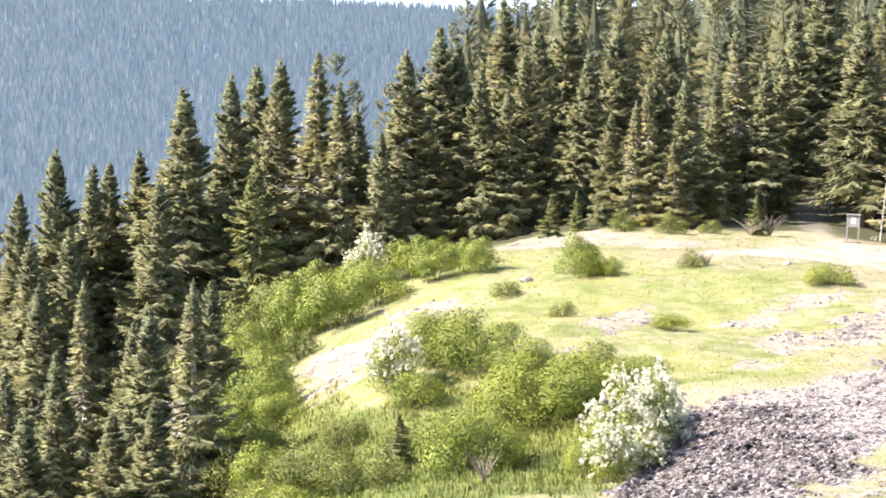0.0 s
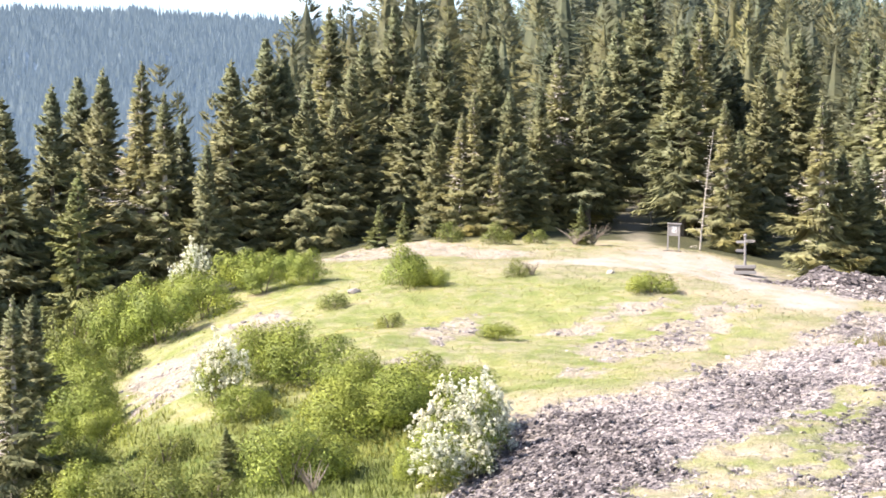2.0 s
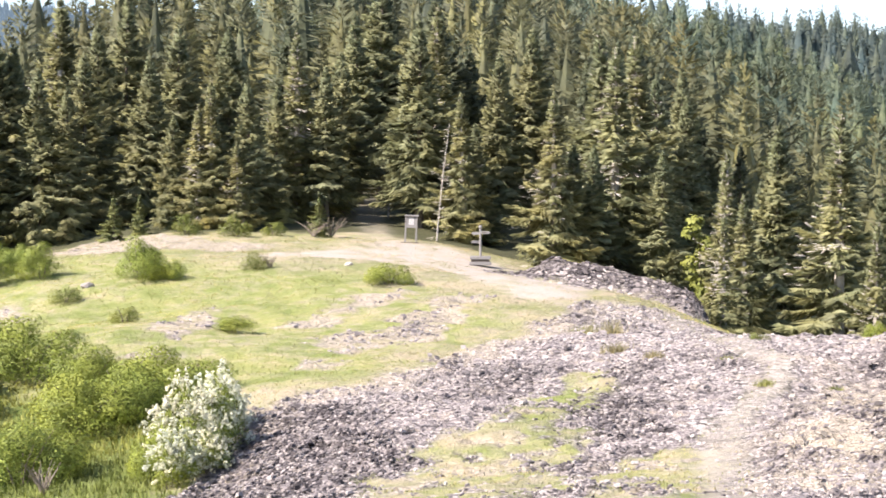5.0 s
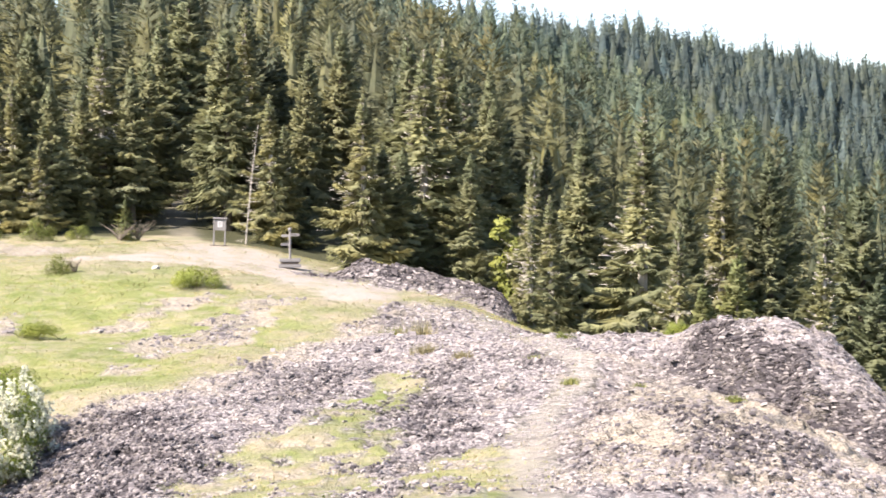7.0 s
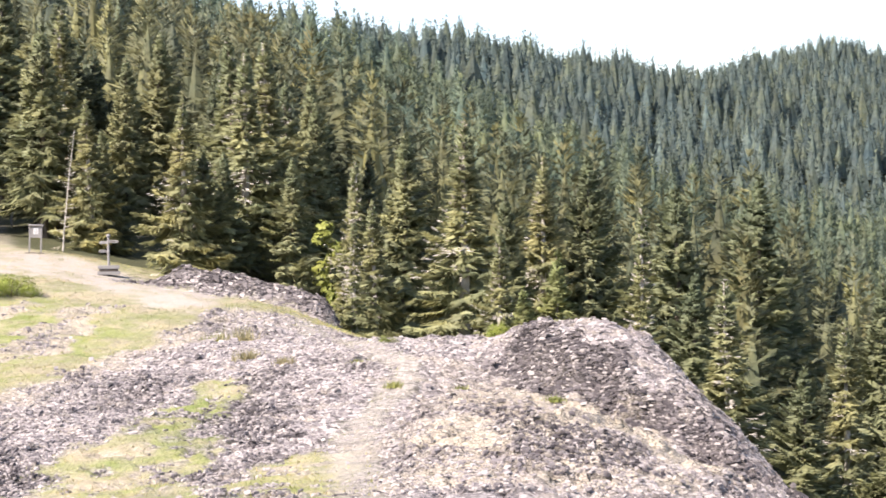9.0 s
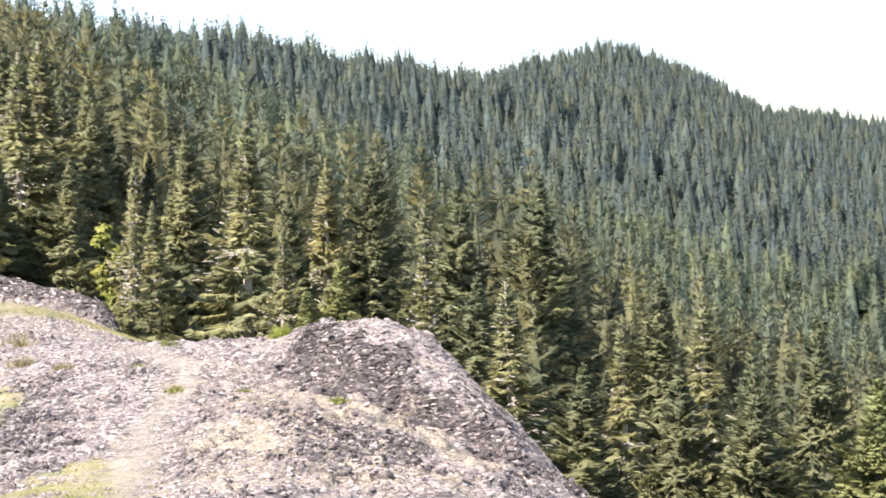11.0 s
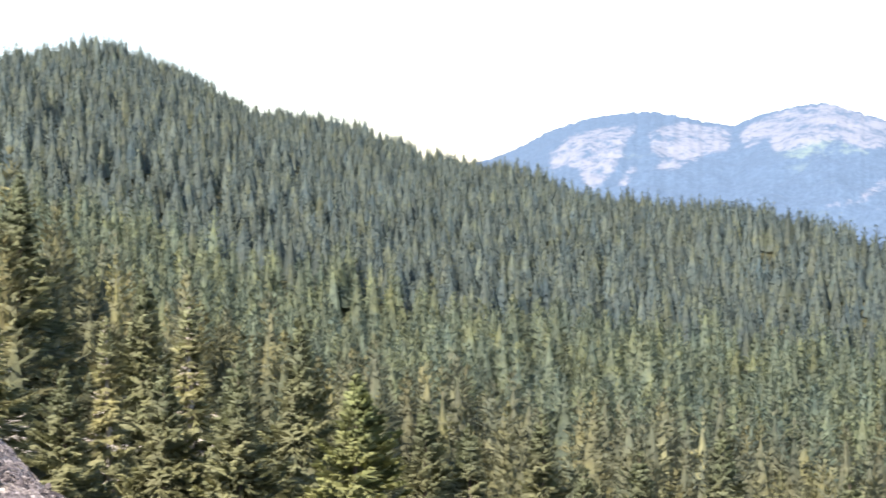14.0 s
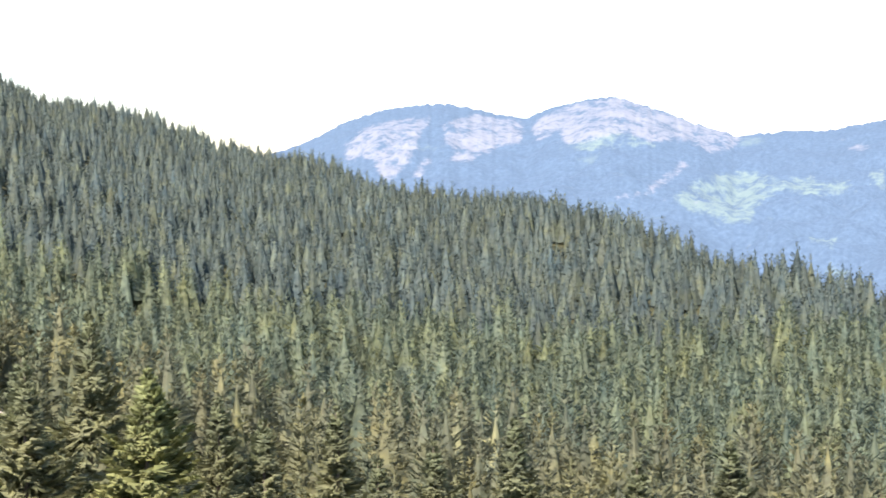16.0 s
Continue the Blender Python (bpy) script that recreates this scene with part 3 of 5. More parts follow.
LUSH = [(-8, 34), (3.2, 33), (4.6, 40), (5.8, 44.6), (3.0, 46.2), (0.5, 44.4), (-1.5, 42.6), (-3.4, 45.5), (-4.6, 50), (-6.2, 56), (-9, 60)]


def lushness(x, y):
    """Where rank green growth stands between the bushes, 0 to 1."""
    return smooth(-0.8, 0.8, inside(x, y, LUSH) + 1.6 * (waves(x, y, 1.0, 44) - 0.5))


def make_ground():
    rings = np.r_[0.3, 1, 2, 4, 6, 9, 12, 15, 17.5, 19.5, 21.5, 22.5, 23.2, np.arange(24, 44, 0.11), np.arange(44, 56, 0.18), np.arange(56, 84, 0.4), np.arange(84, 140, 1.4), np.geomspace(140, 900, 64), np.geomspace(930, 4700, 24)]
    az = np.radians(np.r_[np.arange(-180, -20, 6.0), np.arange(-20, -9, 0.8), np.arange(-9, 2, 0.22), np.arange(2, 42.5, 0.125), np.arange(42.5, 80, 1.0), np.arange(80, 180, 5.0)])
    a, r = np.meshgrid(az, rings)
    x, y = r * np.sin(a), r * np.cos(a)
    z = height(x, y)
    near = r < 95
    rock, bare, meadow, dry = covers(x, y)
    rock, bare, meadow, dry = (np.where(near | (n == 1), c, 0.0) for n, c in enumerate((rock, bare, meadow, dry)))
    z = z + np.where(near, relief(x, y, rock * smooth(3, 12, r)) * (1 - 0.7 * bare), 0) + np.where(r > 120, (waves(x, y, 45, 61) - 0.5) * 9, 0)
    z = np.where(r < 3, np.minimum(z, 0.02), z)
    m, n = r.shape
    k = np.arange(m * n).reshape(m, n)
    nxt = np.roll(k, -1, axis=1)
    faces = np.stack([k[:-1], nxt[:-1], nxt[1:], k[1:]], -1).reshape(-1, 4)[:, ::-1]
    centre = m * n
    verts = np.r_[np.stack([x, y, z], -1).reshape(-1, 3), [[0, 0, float(z[0].mean())]]]
    me = mesh_of("ground", verts, faces, GROUND, True)
    bm = bmesh.new()
    bm.from_mesh(me)
    bm.verts.ensure_lookup_table()
    for i in range(n):
        bm.faces.new((bm.verts[centre], bm.verts[(i + 1) % n], bm.verts[i]))
    bm.to_mesh(me)
    bm.free()
    layer = me.color_attributes.new("cover", "FLOAT_COLOR", "POINT")
    tint = np.r_[np.stack([rock, bare, meadow, dry], -1).reshape(-1, 4), [[1, 0, 1, 0]]].astype(np.float32)
    layer.data.foreach_set("color", tint.ravel())
    layer = me.color_attributes.new("rock_kind", "FLOAT_COLOR", "POINT")
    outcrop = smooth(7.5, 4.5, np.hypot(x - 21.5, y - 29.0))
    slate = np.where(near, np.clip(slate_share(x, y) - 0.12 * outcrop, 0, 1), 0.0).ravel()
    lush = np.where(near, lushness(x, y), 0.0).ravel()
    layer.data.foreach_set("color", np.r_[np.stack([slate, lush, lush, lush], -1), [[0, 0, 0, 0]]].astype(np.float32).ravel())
    return tagged(new("ground", me), "grassy ridge with broken grey rock, worn path and forest floor", "ground", kind="structure")


ground = make_ground()


def top_of(x, y):
    """The ground's surface with its relief."""
    x, y = np.asarray(x, float), np.asarray(y, float)
    rock, bare, _, _ = covers(x, y)
    return height(x, y) + relief(x, y, rock) * (1 - 0.7 * bare)


# ---- conifers ----
def crown(rng, h, spread, whorls, per, twigs, low=0.05, grey=0.0, fine=0.085, lift_low=-16):
    """Boughs in whorls, each a drooping frond of thin sprays. Returns green and bare sprays."""
    lift = np.linspace(low, 0.975, whorls) + rng.normal(0, 0.2 / whorls, whorls)
    level = np.clip(np.repeat(lift, per) + rng.normal(0, 0.6 / whorls, whorls * per), low * 0.6, 0.985)
    n = len(level)
    az = rng.uniform(0, 2 * np.pi, n)
    swell = 1 + 0.25 * np.sin(az * 2 + rng.uniform(0, 6.3)) * np.sin(level * 15 + rng.uniform(0, 6.3)) + 0.18 * np.sin(az + level * 8 + rng.uniform(0, 6.3))
    length = h * spread * (1 - level) ** 1.02 * rng.uniform(0.66, 1.1, n) * swell * np.where(level < 0.12, 0.7 + 2.5 * level, 1) + 0.006 * h
    if grey > 0.3:
        length = length * np.where(level > 0.58, 0.72, 1)
    rise = np.radians(lift_low + (42 - lift_low) * level ** 1.4 + rng.normal(0, 8, n))
    out = np.stack([np.cos(az), np.sin(az), 0 * az], -1)
    tangent = np.stack([-np.sin(az), np.cos(az), 0 * az], -1)
    up = np.array([0, 0, 1.0])
    base = np.stack([0 * az, 0 * az, level * h], -1)
    way = out * np.cos(rise)[:, None] + up * np.sin(rise)[:, None]
    # the weather side, toward -x, loses its needles high up
    weather = np.clip(1.5 * np.cos(az - 3.4), 0, 1)
    dead = rng.random(n) < grey * np.where(level > 0.4, 1.9, 0.25) * (0.10 + 1.0 * weather)
    hold, green, lean, bald = np.where(dead)[0], [], [], []
    tilt = rng.normal(0, 0.28, (n, 3))
    if len(hold):
        v, _ = kites(base[hold], (base + way * length[:, None] * 0.9)[hold], tangent[hold], 0.035 + 0.012 * length[hold])
        bald.append(v)
    for k in range(twigs):
        at = np.sqrt(rng.uniform(0.05, 1.0, n))
        take = np.where(~dead & (rng.random(n) < 0.40 + 1.1 * length / (h * spread)))[0]
        spot = base + way * (length * at)[:, None] + up * (length * (0.16 * at ** 3 - 0.12 * at))[:, None]
        fork = rng.uniform(-1.3, 1.3, n)
        turn = unit(way * np.cos(fork)[:, None] + tangent * np.sin(fork)[:, None] - up * (rng.uniform(-0.1, 0.75, n) * (1.1 - level))[:, None])
        face = unit(out + up * 0.5 + rng.normal(0, 0.35, (n, 3)))
        across = unit(np.cross(turn, face))
        long = (0.40 * length * (1.12 - at) + 0.10 + 0.16 * length / (h * spread)) * rng.uniform(0.7, 1.2, n)
        wide = across * (fine * rng.uniform(0.7, 1.4, n) + 0.06 * long)[:, None] / 2
        green.append(np.stack([spot - wide, spot + wide, spot + turn * long[:, None]], 1)[take])
        lean.append((out + 0.55 * up + tilt + rng.normal(0, 0.22, (n, 3)))[take])
        if len(hold) and k < 9:
            v, _ = kites(spot, spot + turn * long[:, None] * 0.8, across, 0.03 + 0 * long)
            bald.append(v.reshape(-1, 4, 3)[hold].reshape(-1, 3))
    # the leader
    a = rng.uniform(0, 6.28, 22)
    spike = np.stack([0 * a, 0 * a, np.linspace(0.93, 1.0, 22) * h], -1)
    side = np.stack([-np.sin(a), np.cos(a), 0 * a], -1)
    ray = unit(np.stack([np.cos(a), np.sin(a), 1.3 + 0 * a], -1))
    green.append(np.stack([spike - side * 0.035, spike + side * 0.035, spike + ray * np.linspace(0.34, 0.16, 22)[:, None]], 1))
    lean.append(ray)
    green, lean = np.concatenate(green), unit(np.concatenate(lean))
    bare = np.concatenate(bald) if bald else None
    return green.reshape(-1, 3), lean.repeat(3, axis=0), (bare, np.arange(len(bare)).reshape(-1, 4)) if bald else None


def cones(x, y, z, h, spread, sides, rng):
    """Slim uneven cones: the hearts of crowns, or whole trees far off."""
    n = len(x)
    ring = []
    for q in range(sides):
        a = 6.2832 * q / sides + rng.uniform(-0.3, 0.3, n)
        w = h * spread * rng.uniform(0.7, 1.2, n)
        ring.append(np.stack([x + w * np.cos(a), y + w * np.sin(a), z + h * rng.uniform(0.0, 0.08, n)], -1))
    tip = np.stack([x, y, z + h], -1)
    v = np.concatenate([np.stack([ring[q], ring[(q + 1) % sides], tip], 1) for q in range(sides)]).reshape(-1, 3)
    foot = np.tile(np.stack([x, y], -1).repeat(3, axis=0), (sides, 1))
    out = np.c_[v[:, :2] - foot, 0 * v[:, 2]]
    out = out.reshape(-1, 3, 3).sum(1).repeat(3, axis=0)
    return v, np.arange(len(v)).reshape(-1, 3), unit(unit(out) + np.array([0, 0, 0.15]))


def fronds(x, y, z, h, spread, count, per, rng, wide, low=0.1, long=0.55, loose=0.2, droop=0.6, mess=0.3, rise=-15, top=48, blunt=0.95):
    """Boughs of standing woods: each a few pointed sprays that fan out from the stem and droop."""
    n = len(x)
    level = np.clip(low + (0.985 - low) * rng.random((n, count)) ** 0.92, 0, 0.985)
    az = rng.uniform(0, 2 * np.pi, (n, count))
    phase = rng.uniform(0, 6.28, (n, 1))
    swell = 1 + 0.22 * np.sin(2 * az + phase) * np.sin(14 * level + phase) + 0.15 * np.sin(az + 7 * level + 2 * phase)
    reach = h[:, None] * spread * (1 - level) ** blunt * rng.uniform(0.66, 1.1, (n, count)) * swell + 0.008 * h[:, None]
    out = np.stack([np.cos(az), np.sin(az), 0 * az], -1)
    tangent = np.stack([-np.sin(az), np.cos(az), 0 * az], -1)
    up = np.array([0, 0, 1.0])
    stem = np.stack([x[:, None] + 0 * az, y[:, None] + 0 * az, z[:, None] + level * h[:, None]], -1)
    slope = np.tan(np.radians(rise + (top - rise) * level ** 1.3 + rng.normal(0, 9, (n, count))))[..., None]
    tilt = rng.normal(0, loose, (n, count, 3))
    vs, ns = [], []
    for k in range(per):
        at = rng.uniform(0.4, 0.95, (n, count))
        spot = stem + (out + up * slope) * (reach * at * (1 - 0.3 * long))[..., None]
        fork = rng.uniform(-1.3, 1.3, (n, count))
        turn = unit(out * np.cos(fork)[..., None] + tangent * np.sin(fork)[..., None] + up * (slope - rng.uniform(droop - 0.3, droop + 0.3, (n, count))[..., None]))
        across = unit(np.cross(turn, unit(0.9 * out + 0.6 * up + rng.normal(0, mess, (n, count, 3)))))
        size = reach * long * (1.25 - at) + 0.022 * h[:, None]
        half = across * (wide * rng.uniform(0.7, 1.3, (n, count)) * (0.45 + 0.55 * reach / (h[:, None] * spread)))[..., None] / 2
        vs.append(np.stack([spot - half, spot + half, spot + turn * size[..., None]], 2).reshape(-1, 3))
        ns.append(unit(out + 0.5 * up + tilt + rng.normal(0, loose * 0.7, (n, count, 3))).reshape(-1, 3).repeat(3, axis=0))
    # each tip a slim spike
    a = rng.uniform(0, 6.28, n)
    side = np.stack([np.cos(a), np.sin(a), 0 * a], -1) * (0.006 * h + 0.15 * wide)[:, None]
    foot = np.stack([x, y, z + 0.93 * h], -1)
    vs.append(np.stack([foot - side, foot + side, np.stack([x, y, z + 1.03 * h], -1)], 1).reshape(-1, 3))
    ns.append(unit(np.stack([np.cos(a), np.sin(a), 0.4 + 0 * a], -1)).repeat(3, axis=0))
    v = np.concatenate(vs)
    return v, np.arange(len(v)).reshape(-1, 3), np.concatenate(ns)


def trunk_mesh(h, r, rng, material, bent=0.0):
    bm = bmesh.new()
    steps, sides = 7, 8
    rings = []
    for i in range(steps):
        s = i / (steps - 1)
        c = (bent * s * s * h + rng.normal(0, 0.004) * h * s, rng.normal(0, 0.004) * h * s, s * h - 0.35 * (i == 0))
        w = r * (1 - s) ** 0.9 + 0.012 + r * 0.5 * (i == 0)
        rings.append([bm.verts.new((c[0] + w * math.cos(6.2832 * k / sides), c[1] + w * math.sin(6.2832 * k / sides), c[2])) for k in range(sides)])
    for a, b in zip(rings, rings[1:]):
        for k in range(sides):
            bm.faces.new((a[k], a[(k + 1) % sides], b[(k + 1) % sides], b[k]))
    bm.faces.new(rings[-1])
    me = bpy.data.meshes.new("trunk")
    bm.to_mesh(me)
    bm.free()
    me.materials.append(material)
    return me


KINDS = {
    "d": ("conifer", "dark green spruce with drooping layered boughs", dict(spread=0.30, whorls=36, per=8, twigs=60), NEEDLES, 4),
    "w": ("conifer", "weathered spruce with pale bare twigs along the lit side", dict(spread=0.275, whorls=36, per=8, twigs=58, grey=0.42), NEEDLES_GREY, 4),
    "s": ("young_conifer", "small bushy young spruce at the wood's edge", dict(spread=0.34, whorls=16, per=8, twigs=34, low=0.02, fine=0.17), NEEDLES_FRESH, 2),
    "x": ("conifer", "thin half-dead spruce with a grey bare top", dict(spread=0.17, whorls=30, per=7, twigs=30, grey=0.8), NEEDLES_GREY, 2),
    "b": ("conifer", "broad yellow-green spruce lit by the sun", dict(spread=0.42, whorls=32, per=9, twigs=56, fine=0.10, lift_low=4), NEEDLES_FRESH, 2),
    "v": ("conifer", "full green spruce down in the valley", dict(spread=0.34, whorls=32, per=8, twigs=54, fine=0.09, lift_low=2), NEEDLES_DEEP, 3),
    "t": ("conifer", "tall spruce with a bare lower trunk by the woodland path", dict(spread=0.29, whorls=30, per=8, twigs=60, low=0.18), NEEDLES, 2),
    "n": ("conifer", "dark green spruce deeper in the wood, shade put into its colour", dict(spread=0.31, whorls=24, per=7, twigs=26, fine=0.15, lift_low=-4), NEEDLES_SHADE, 4),
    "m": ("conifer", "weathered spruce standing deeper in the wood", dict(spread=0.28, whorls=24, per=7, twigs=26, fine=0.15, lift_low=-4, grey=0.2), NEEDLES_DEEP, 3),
}
PATTERNS = {}


def tree_pattern(kind, index):
    """Each pattern is built once, ten metres tall, and then copied."""
    if (kind, index) not in PATTERNS:
        rng = np.random.default_rng(100 * ord(kind) + index)
        _, _, shape, green, _ = KINDS[kind]
        v, out, bald = crown(rng, 10.0, **shape)
        zero = np.zeros(1)
        low = shape.get("low", 0.05)
        cv, cf, cn = fronds(zero, zero, zero, zero + 9.6, shape["spread"] * (0.2 if kind == "x" else 0.62), 300, 8, rng, 0.2, low, 0.7, 0.4)
        f = np.concatenate([np.arange(len(v)).reshape(-1, 3), cf + len(v)])
        v, out = np.concatenate([v, cv]), np.concatenate([out, cn])
        made = {"trunk": trunk_mesh(10.0 * 0.98, 0.24 if kind in "wx" else 0.17, rng, BARK_DEAD if kind in "wx" else BARK), "crown": mesh_of("crown", v, f, green, False, out)}
        if bald:
            made["bare_twig_spray"] = mesh_of("bare_twig_spray", *bald, BARK_DEAD)
        PATTERNS[kind, index] = made
    return PATTERNS[kind, index]


TREE_RNG = np.random.default_rng(7)
STANDING = []


def plant(x, y, h, kind, group="trees round the clearing"):
    name, label, _, _, count = KINDS[kind]
    made = tree_pattern(kind, int(TREE_RNG.integers(count)))
    ob = thing(name, label, "tree", group)
    for key, me in made.items():
        made_part = part(key, me, None, ob, {"bare_twig_spray": "pale grey bare twigs", "trunk": "grey-brown bark trunk"}.get(key, ""))
        if key == "bare_twig_spray":
            tagged(made_part, kind="stuff")
    s = h / 10
    wide = s * TREE_RNG.uniform(0.9, 1.12) * (1 + 0.35 * max(0.0, 0.75 - s))
    ob.matrix_basis = Matrix.LocRotScale((x, y, float(height(x, y)) - 0.1), Euler((TREE_RNG.normal(0, 0.015), TREE_RNG.normal(0, 0.015), TREE_RNG.normal(0, 0.35) if kind in "wxm" else TREE_RNG.uniform(0, 6.28))), (wide, wide, s))
    STANDING.append((x, y))
    return ob


# spruces by place and the height of their tips
EDGE_TREES = [
    (-2.0, 84.5, 9.4, "d"), (-0.3, 88.5, 11.0, "d"), (0.8, 88.5, 10.1, "d"), (2.1, 84.5, 8.5, "d"), (3.4, 96.4, 13.8, "w"), (-3.1, 80.4, 4.9, "d"),
    (4.4, 88.4, 9.7, "d"), (5.8, 96.3, 12.2, "d"), (7.6, 102.2, 14.6, "d"), (5.2, 77.3, 2.0, "s"), (6.6, 79.2, 2.1, "s"), (8.3, 81.1, 6.1, "d"),
    (10.1, 79.9, 7.8, "w"), (9.5, 79.9, 6.6, "w"), (12.1, 80.6, 7.9, "d"), (11.3, 78.7, 4.7, "w"), (13.9, 83.3, 7.9, "d"), (15.4, 85.1, 10.9, "w"),
    (16.7, 83.9, 8.9, "t"), (18.5, 88.6, 10.1, "t"), (-0.9, 84.5, 5.9, "d"), (3.5, 84.4, 7.5, "d"), (8.1, 92.1, 10.0, "d"), (10.1, 96.0, 12.1, "d"),
    (13.4, 97.6, 12.3, "d"),
]
PATH_TREES = [
    (21.2, 81.8, 11.2, "t"), (23.1, 85.4, 12.5, "w"), (22.4, 77.3, 7.2, "w"), (23.6, 79.0, 5.8, "d"), (14.8, 76.1, 2.0, "s"), (24.0, 68.4, 6.7, "w"),
    (25.2, 69.0, 4.4, "d"), (28.3, 72.1, 9.3, "w"), (30.9, 75.4, 10.2, "w"), (29.2, 68.5, 4.1, "d"), (34.9, 79.1, 7.4, "d"), (27.7, 88.3, 10.4, "d"),
    (31.1, 93.5, 12.4, "d"), (26.4, 69.6, 4.4, "d"), (21.2, 96.2, 13.1, "t"), (24.8, 105.6, 16.9, "t"),
]
LEFT_TREES = [
    (-19.2, 80.2, 4.0, "d"), (-20.5, 77.8, 1.7, "d"), (-18.1, 82.5, 3.2, "d"), (-17.5, 84.7, 3.3, "d"), (-15.5, 83.0, 4.0, "d"), (-13.0, 81.5, 7.1, "d"),
    (-11.0, 83.8, 8.0, "d"), (-10.4, 89.9, 8.9, "d"), (-9.1, 88.0, 9.2, "d"), (-6.8, 86.2, 9.4, "w"), (-5.3, 84.3, 7.7, "w"), (-4.5, 88.4, 6.8, "d"),
    (-8.8, 76.0, 3.4, "s"), (-12.9, 73.4, 2.5, "d"), (-7.3, 50.0, -0.9, "d"), (-12.6, 57.1, -1.3, "w"), (-15.0, 60.6, -1.7, "d"), (-10.6, 55.5, -2.6, "d"),
    (-13.6, 50.7, -3.7, "w"), (-10.9, 46.2, -2.8, "d"), (-8.2, 47.8, -4.1, "d"), (-6.3, 43.0, -4.6, "w"), (-8.9, 43.6, -4.1, "d"), (-1.0, 38.5, -3.7, "s"),
    (-5.1, 41.2, -4.9, "s"), (-10.6, 41.1, -3.8, "d"), (-17.8, 70.3, -0.3, "d"), (-16.6, 72.6, 0.2, "d"),
    (-6.4, 42.2, -0.5, "w"), (-8.2, 45.2, -1.4, "d"), (-6.9, 39.0, -3.2, "d"),
]
RIGHT_TREES = [
    (35.8, 80.9, 9.1, "d"), (30.2, 63.7, 3.9, "w"), (27.5, 58.3, 1.4, "x"), (29.6, 60.6, 2.1, "w"), (33.8, 66.4, 5.3, "d"), (32.4, 58.1, 5.4, "w"),
    (32.1, 54.8, 1.1, "w"), (26.2, 43.2, -0.7, "s"), (32.5, 51.0, 0.1, "s"), (40.9, 57.4, 1.9, "x"), (47.9, 76.8, 4.7, "w"), (51.3, 76.9, 4.7, "d"),
    (43.8, 55.2, -1.3, "w"), (43.2, 72.6, 2.5, "d"), (53.0, 70.8, 2.8, "d"),
]
VALLEY_TREES = [
    (67.0, 81.5, 3.6, "d"), (50.4, 54.8, -3.4, "w"), (38.4, 44.1, -4.0, "d"), (44.2, 41.3, -4.6, "d"), (47.0, 38.1, -4.7, "b"), (65.8, 65.0, -3.5, "w"),
    (69.5, 72.6, -2.5, "d"), (65.4, 56.6, -4.4, "d"), (48.8, 64.0, -1.6, "d"), (46.4, 47.6, -4.8, "d"), (48.5, 45.5, -4.5, "d"), (60.0, 44.1, -7.5, "d"),
    (62.9, 43.6, -8.9, "d"), (62.2, 37.2, -10.2, "d"), (74.1, 40.6, -11.3, "d"), (85.9, 41.7, -11.6, "d"), (82.4, 32.1, -13.0, "d"), (93.5, 31.0, -13.2, "d"),
    (78.2, 49.5, -10.5, "d"),
]


for x, y, tip, kind in EDGE_TREES + PATH_TREES + LEFT_TREES + RIGHT_TREES + VALLEY_TREES:
    kind = "v" if kind == "d" and x > 38 else kind
    plant(x, y, max(1.4, tip - float(height(x, y))), kind)


def wooded(x, y):
    """Where the forest stands: off the clearing, its paths and the rocks."""
    clear = np.maximum(inside(x, y, MEADOW), inside(x, y, WOODS) + 1.6)
    return clear < -1.4


def scatter(lo, hi, a0, a1, step, seed):
    rng = np.random.default_rng(seed)
    g = np.arange(-hi, hi, step)
    x, y = np.meshgrid(g, np.arange(-5, hi, step))
    x = (x + rng.uniform(-0.48, 0.48, x.shape) * step).ravel()
    y = (y + rng.uniform(-0.48, 0.48, y.shape) * step).ravel()
    r, az = np.hypot(x, y), np.degrees(np.arctan2(x, y))
    keep = (r > lo) & (r < hi) & (az > a0) & (az < a1)
    return x[keep], y[keep], rng


def fill_near():
    """The wood behind and between the placed trees, never before one of them."""
    x, y, rng = scatter(46, 100, -21, 78, 3.7, 11)
    ok = wooded(x, y) & ((np.hypot(x, y) > 66) | (np.degrees(np.arctan2(x, y)) > 40) | (np.degrees(np.arctan2(x, y)) < -9))
    placed = np.array(STANDING)
    pr, pa = np.hypot(placed[:, 0], placed[:, 1]), np.arctan2(placed[:, 0], placed[:, 1])
    for px, py in zip(x[ok], y[ok]):
        r, a = math.hypot(px, py), math.atan2(px, py)
        aside = np.abs(pa - a) * r
        if np.any((aside < 3.0) & (r < pr + 1.5) & (r > pr - 30)) or np.any(np.hypot(placed[:, 0] - px, placed[:, 1] - py) < 2.4):
            continue
        az = math.degrees(a)
        h = rng.uniform(9.0, 12.5) if az > 2 else rng.uniform(5.5, 8.5)
        if az > 24:
            h = rng.uniform(5.5, 9.0)
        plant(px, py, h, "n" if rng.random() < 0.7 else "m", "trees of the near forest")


fill_near()


def crest_distance(x, y):
    h = np.array(HILLS, float)
    return np.interp(np.degrees(np.arctan2(x, y)), h[:, 0], h[:, 5])


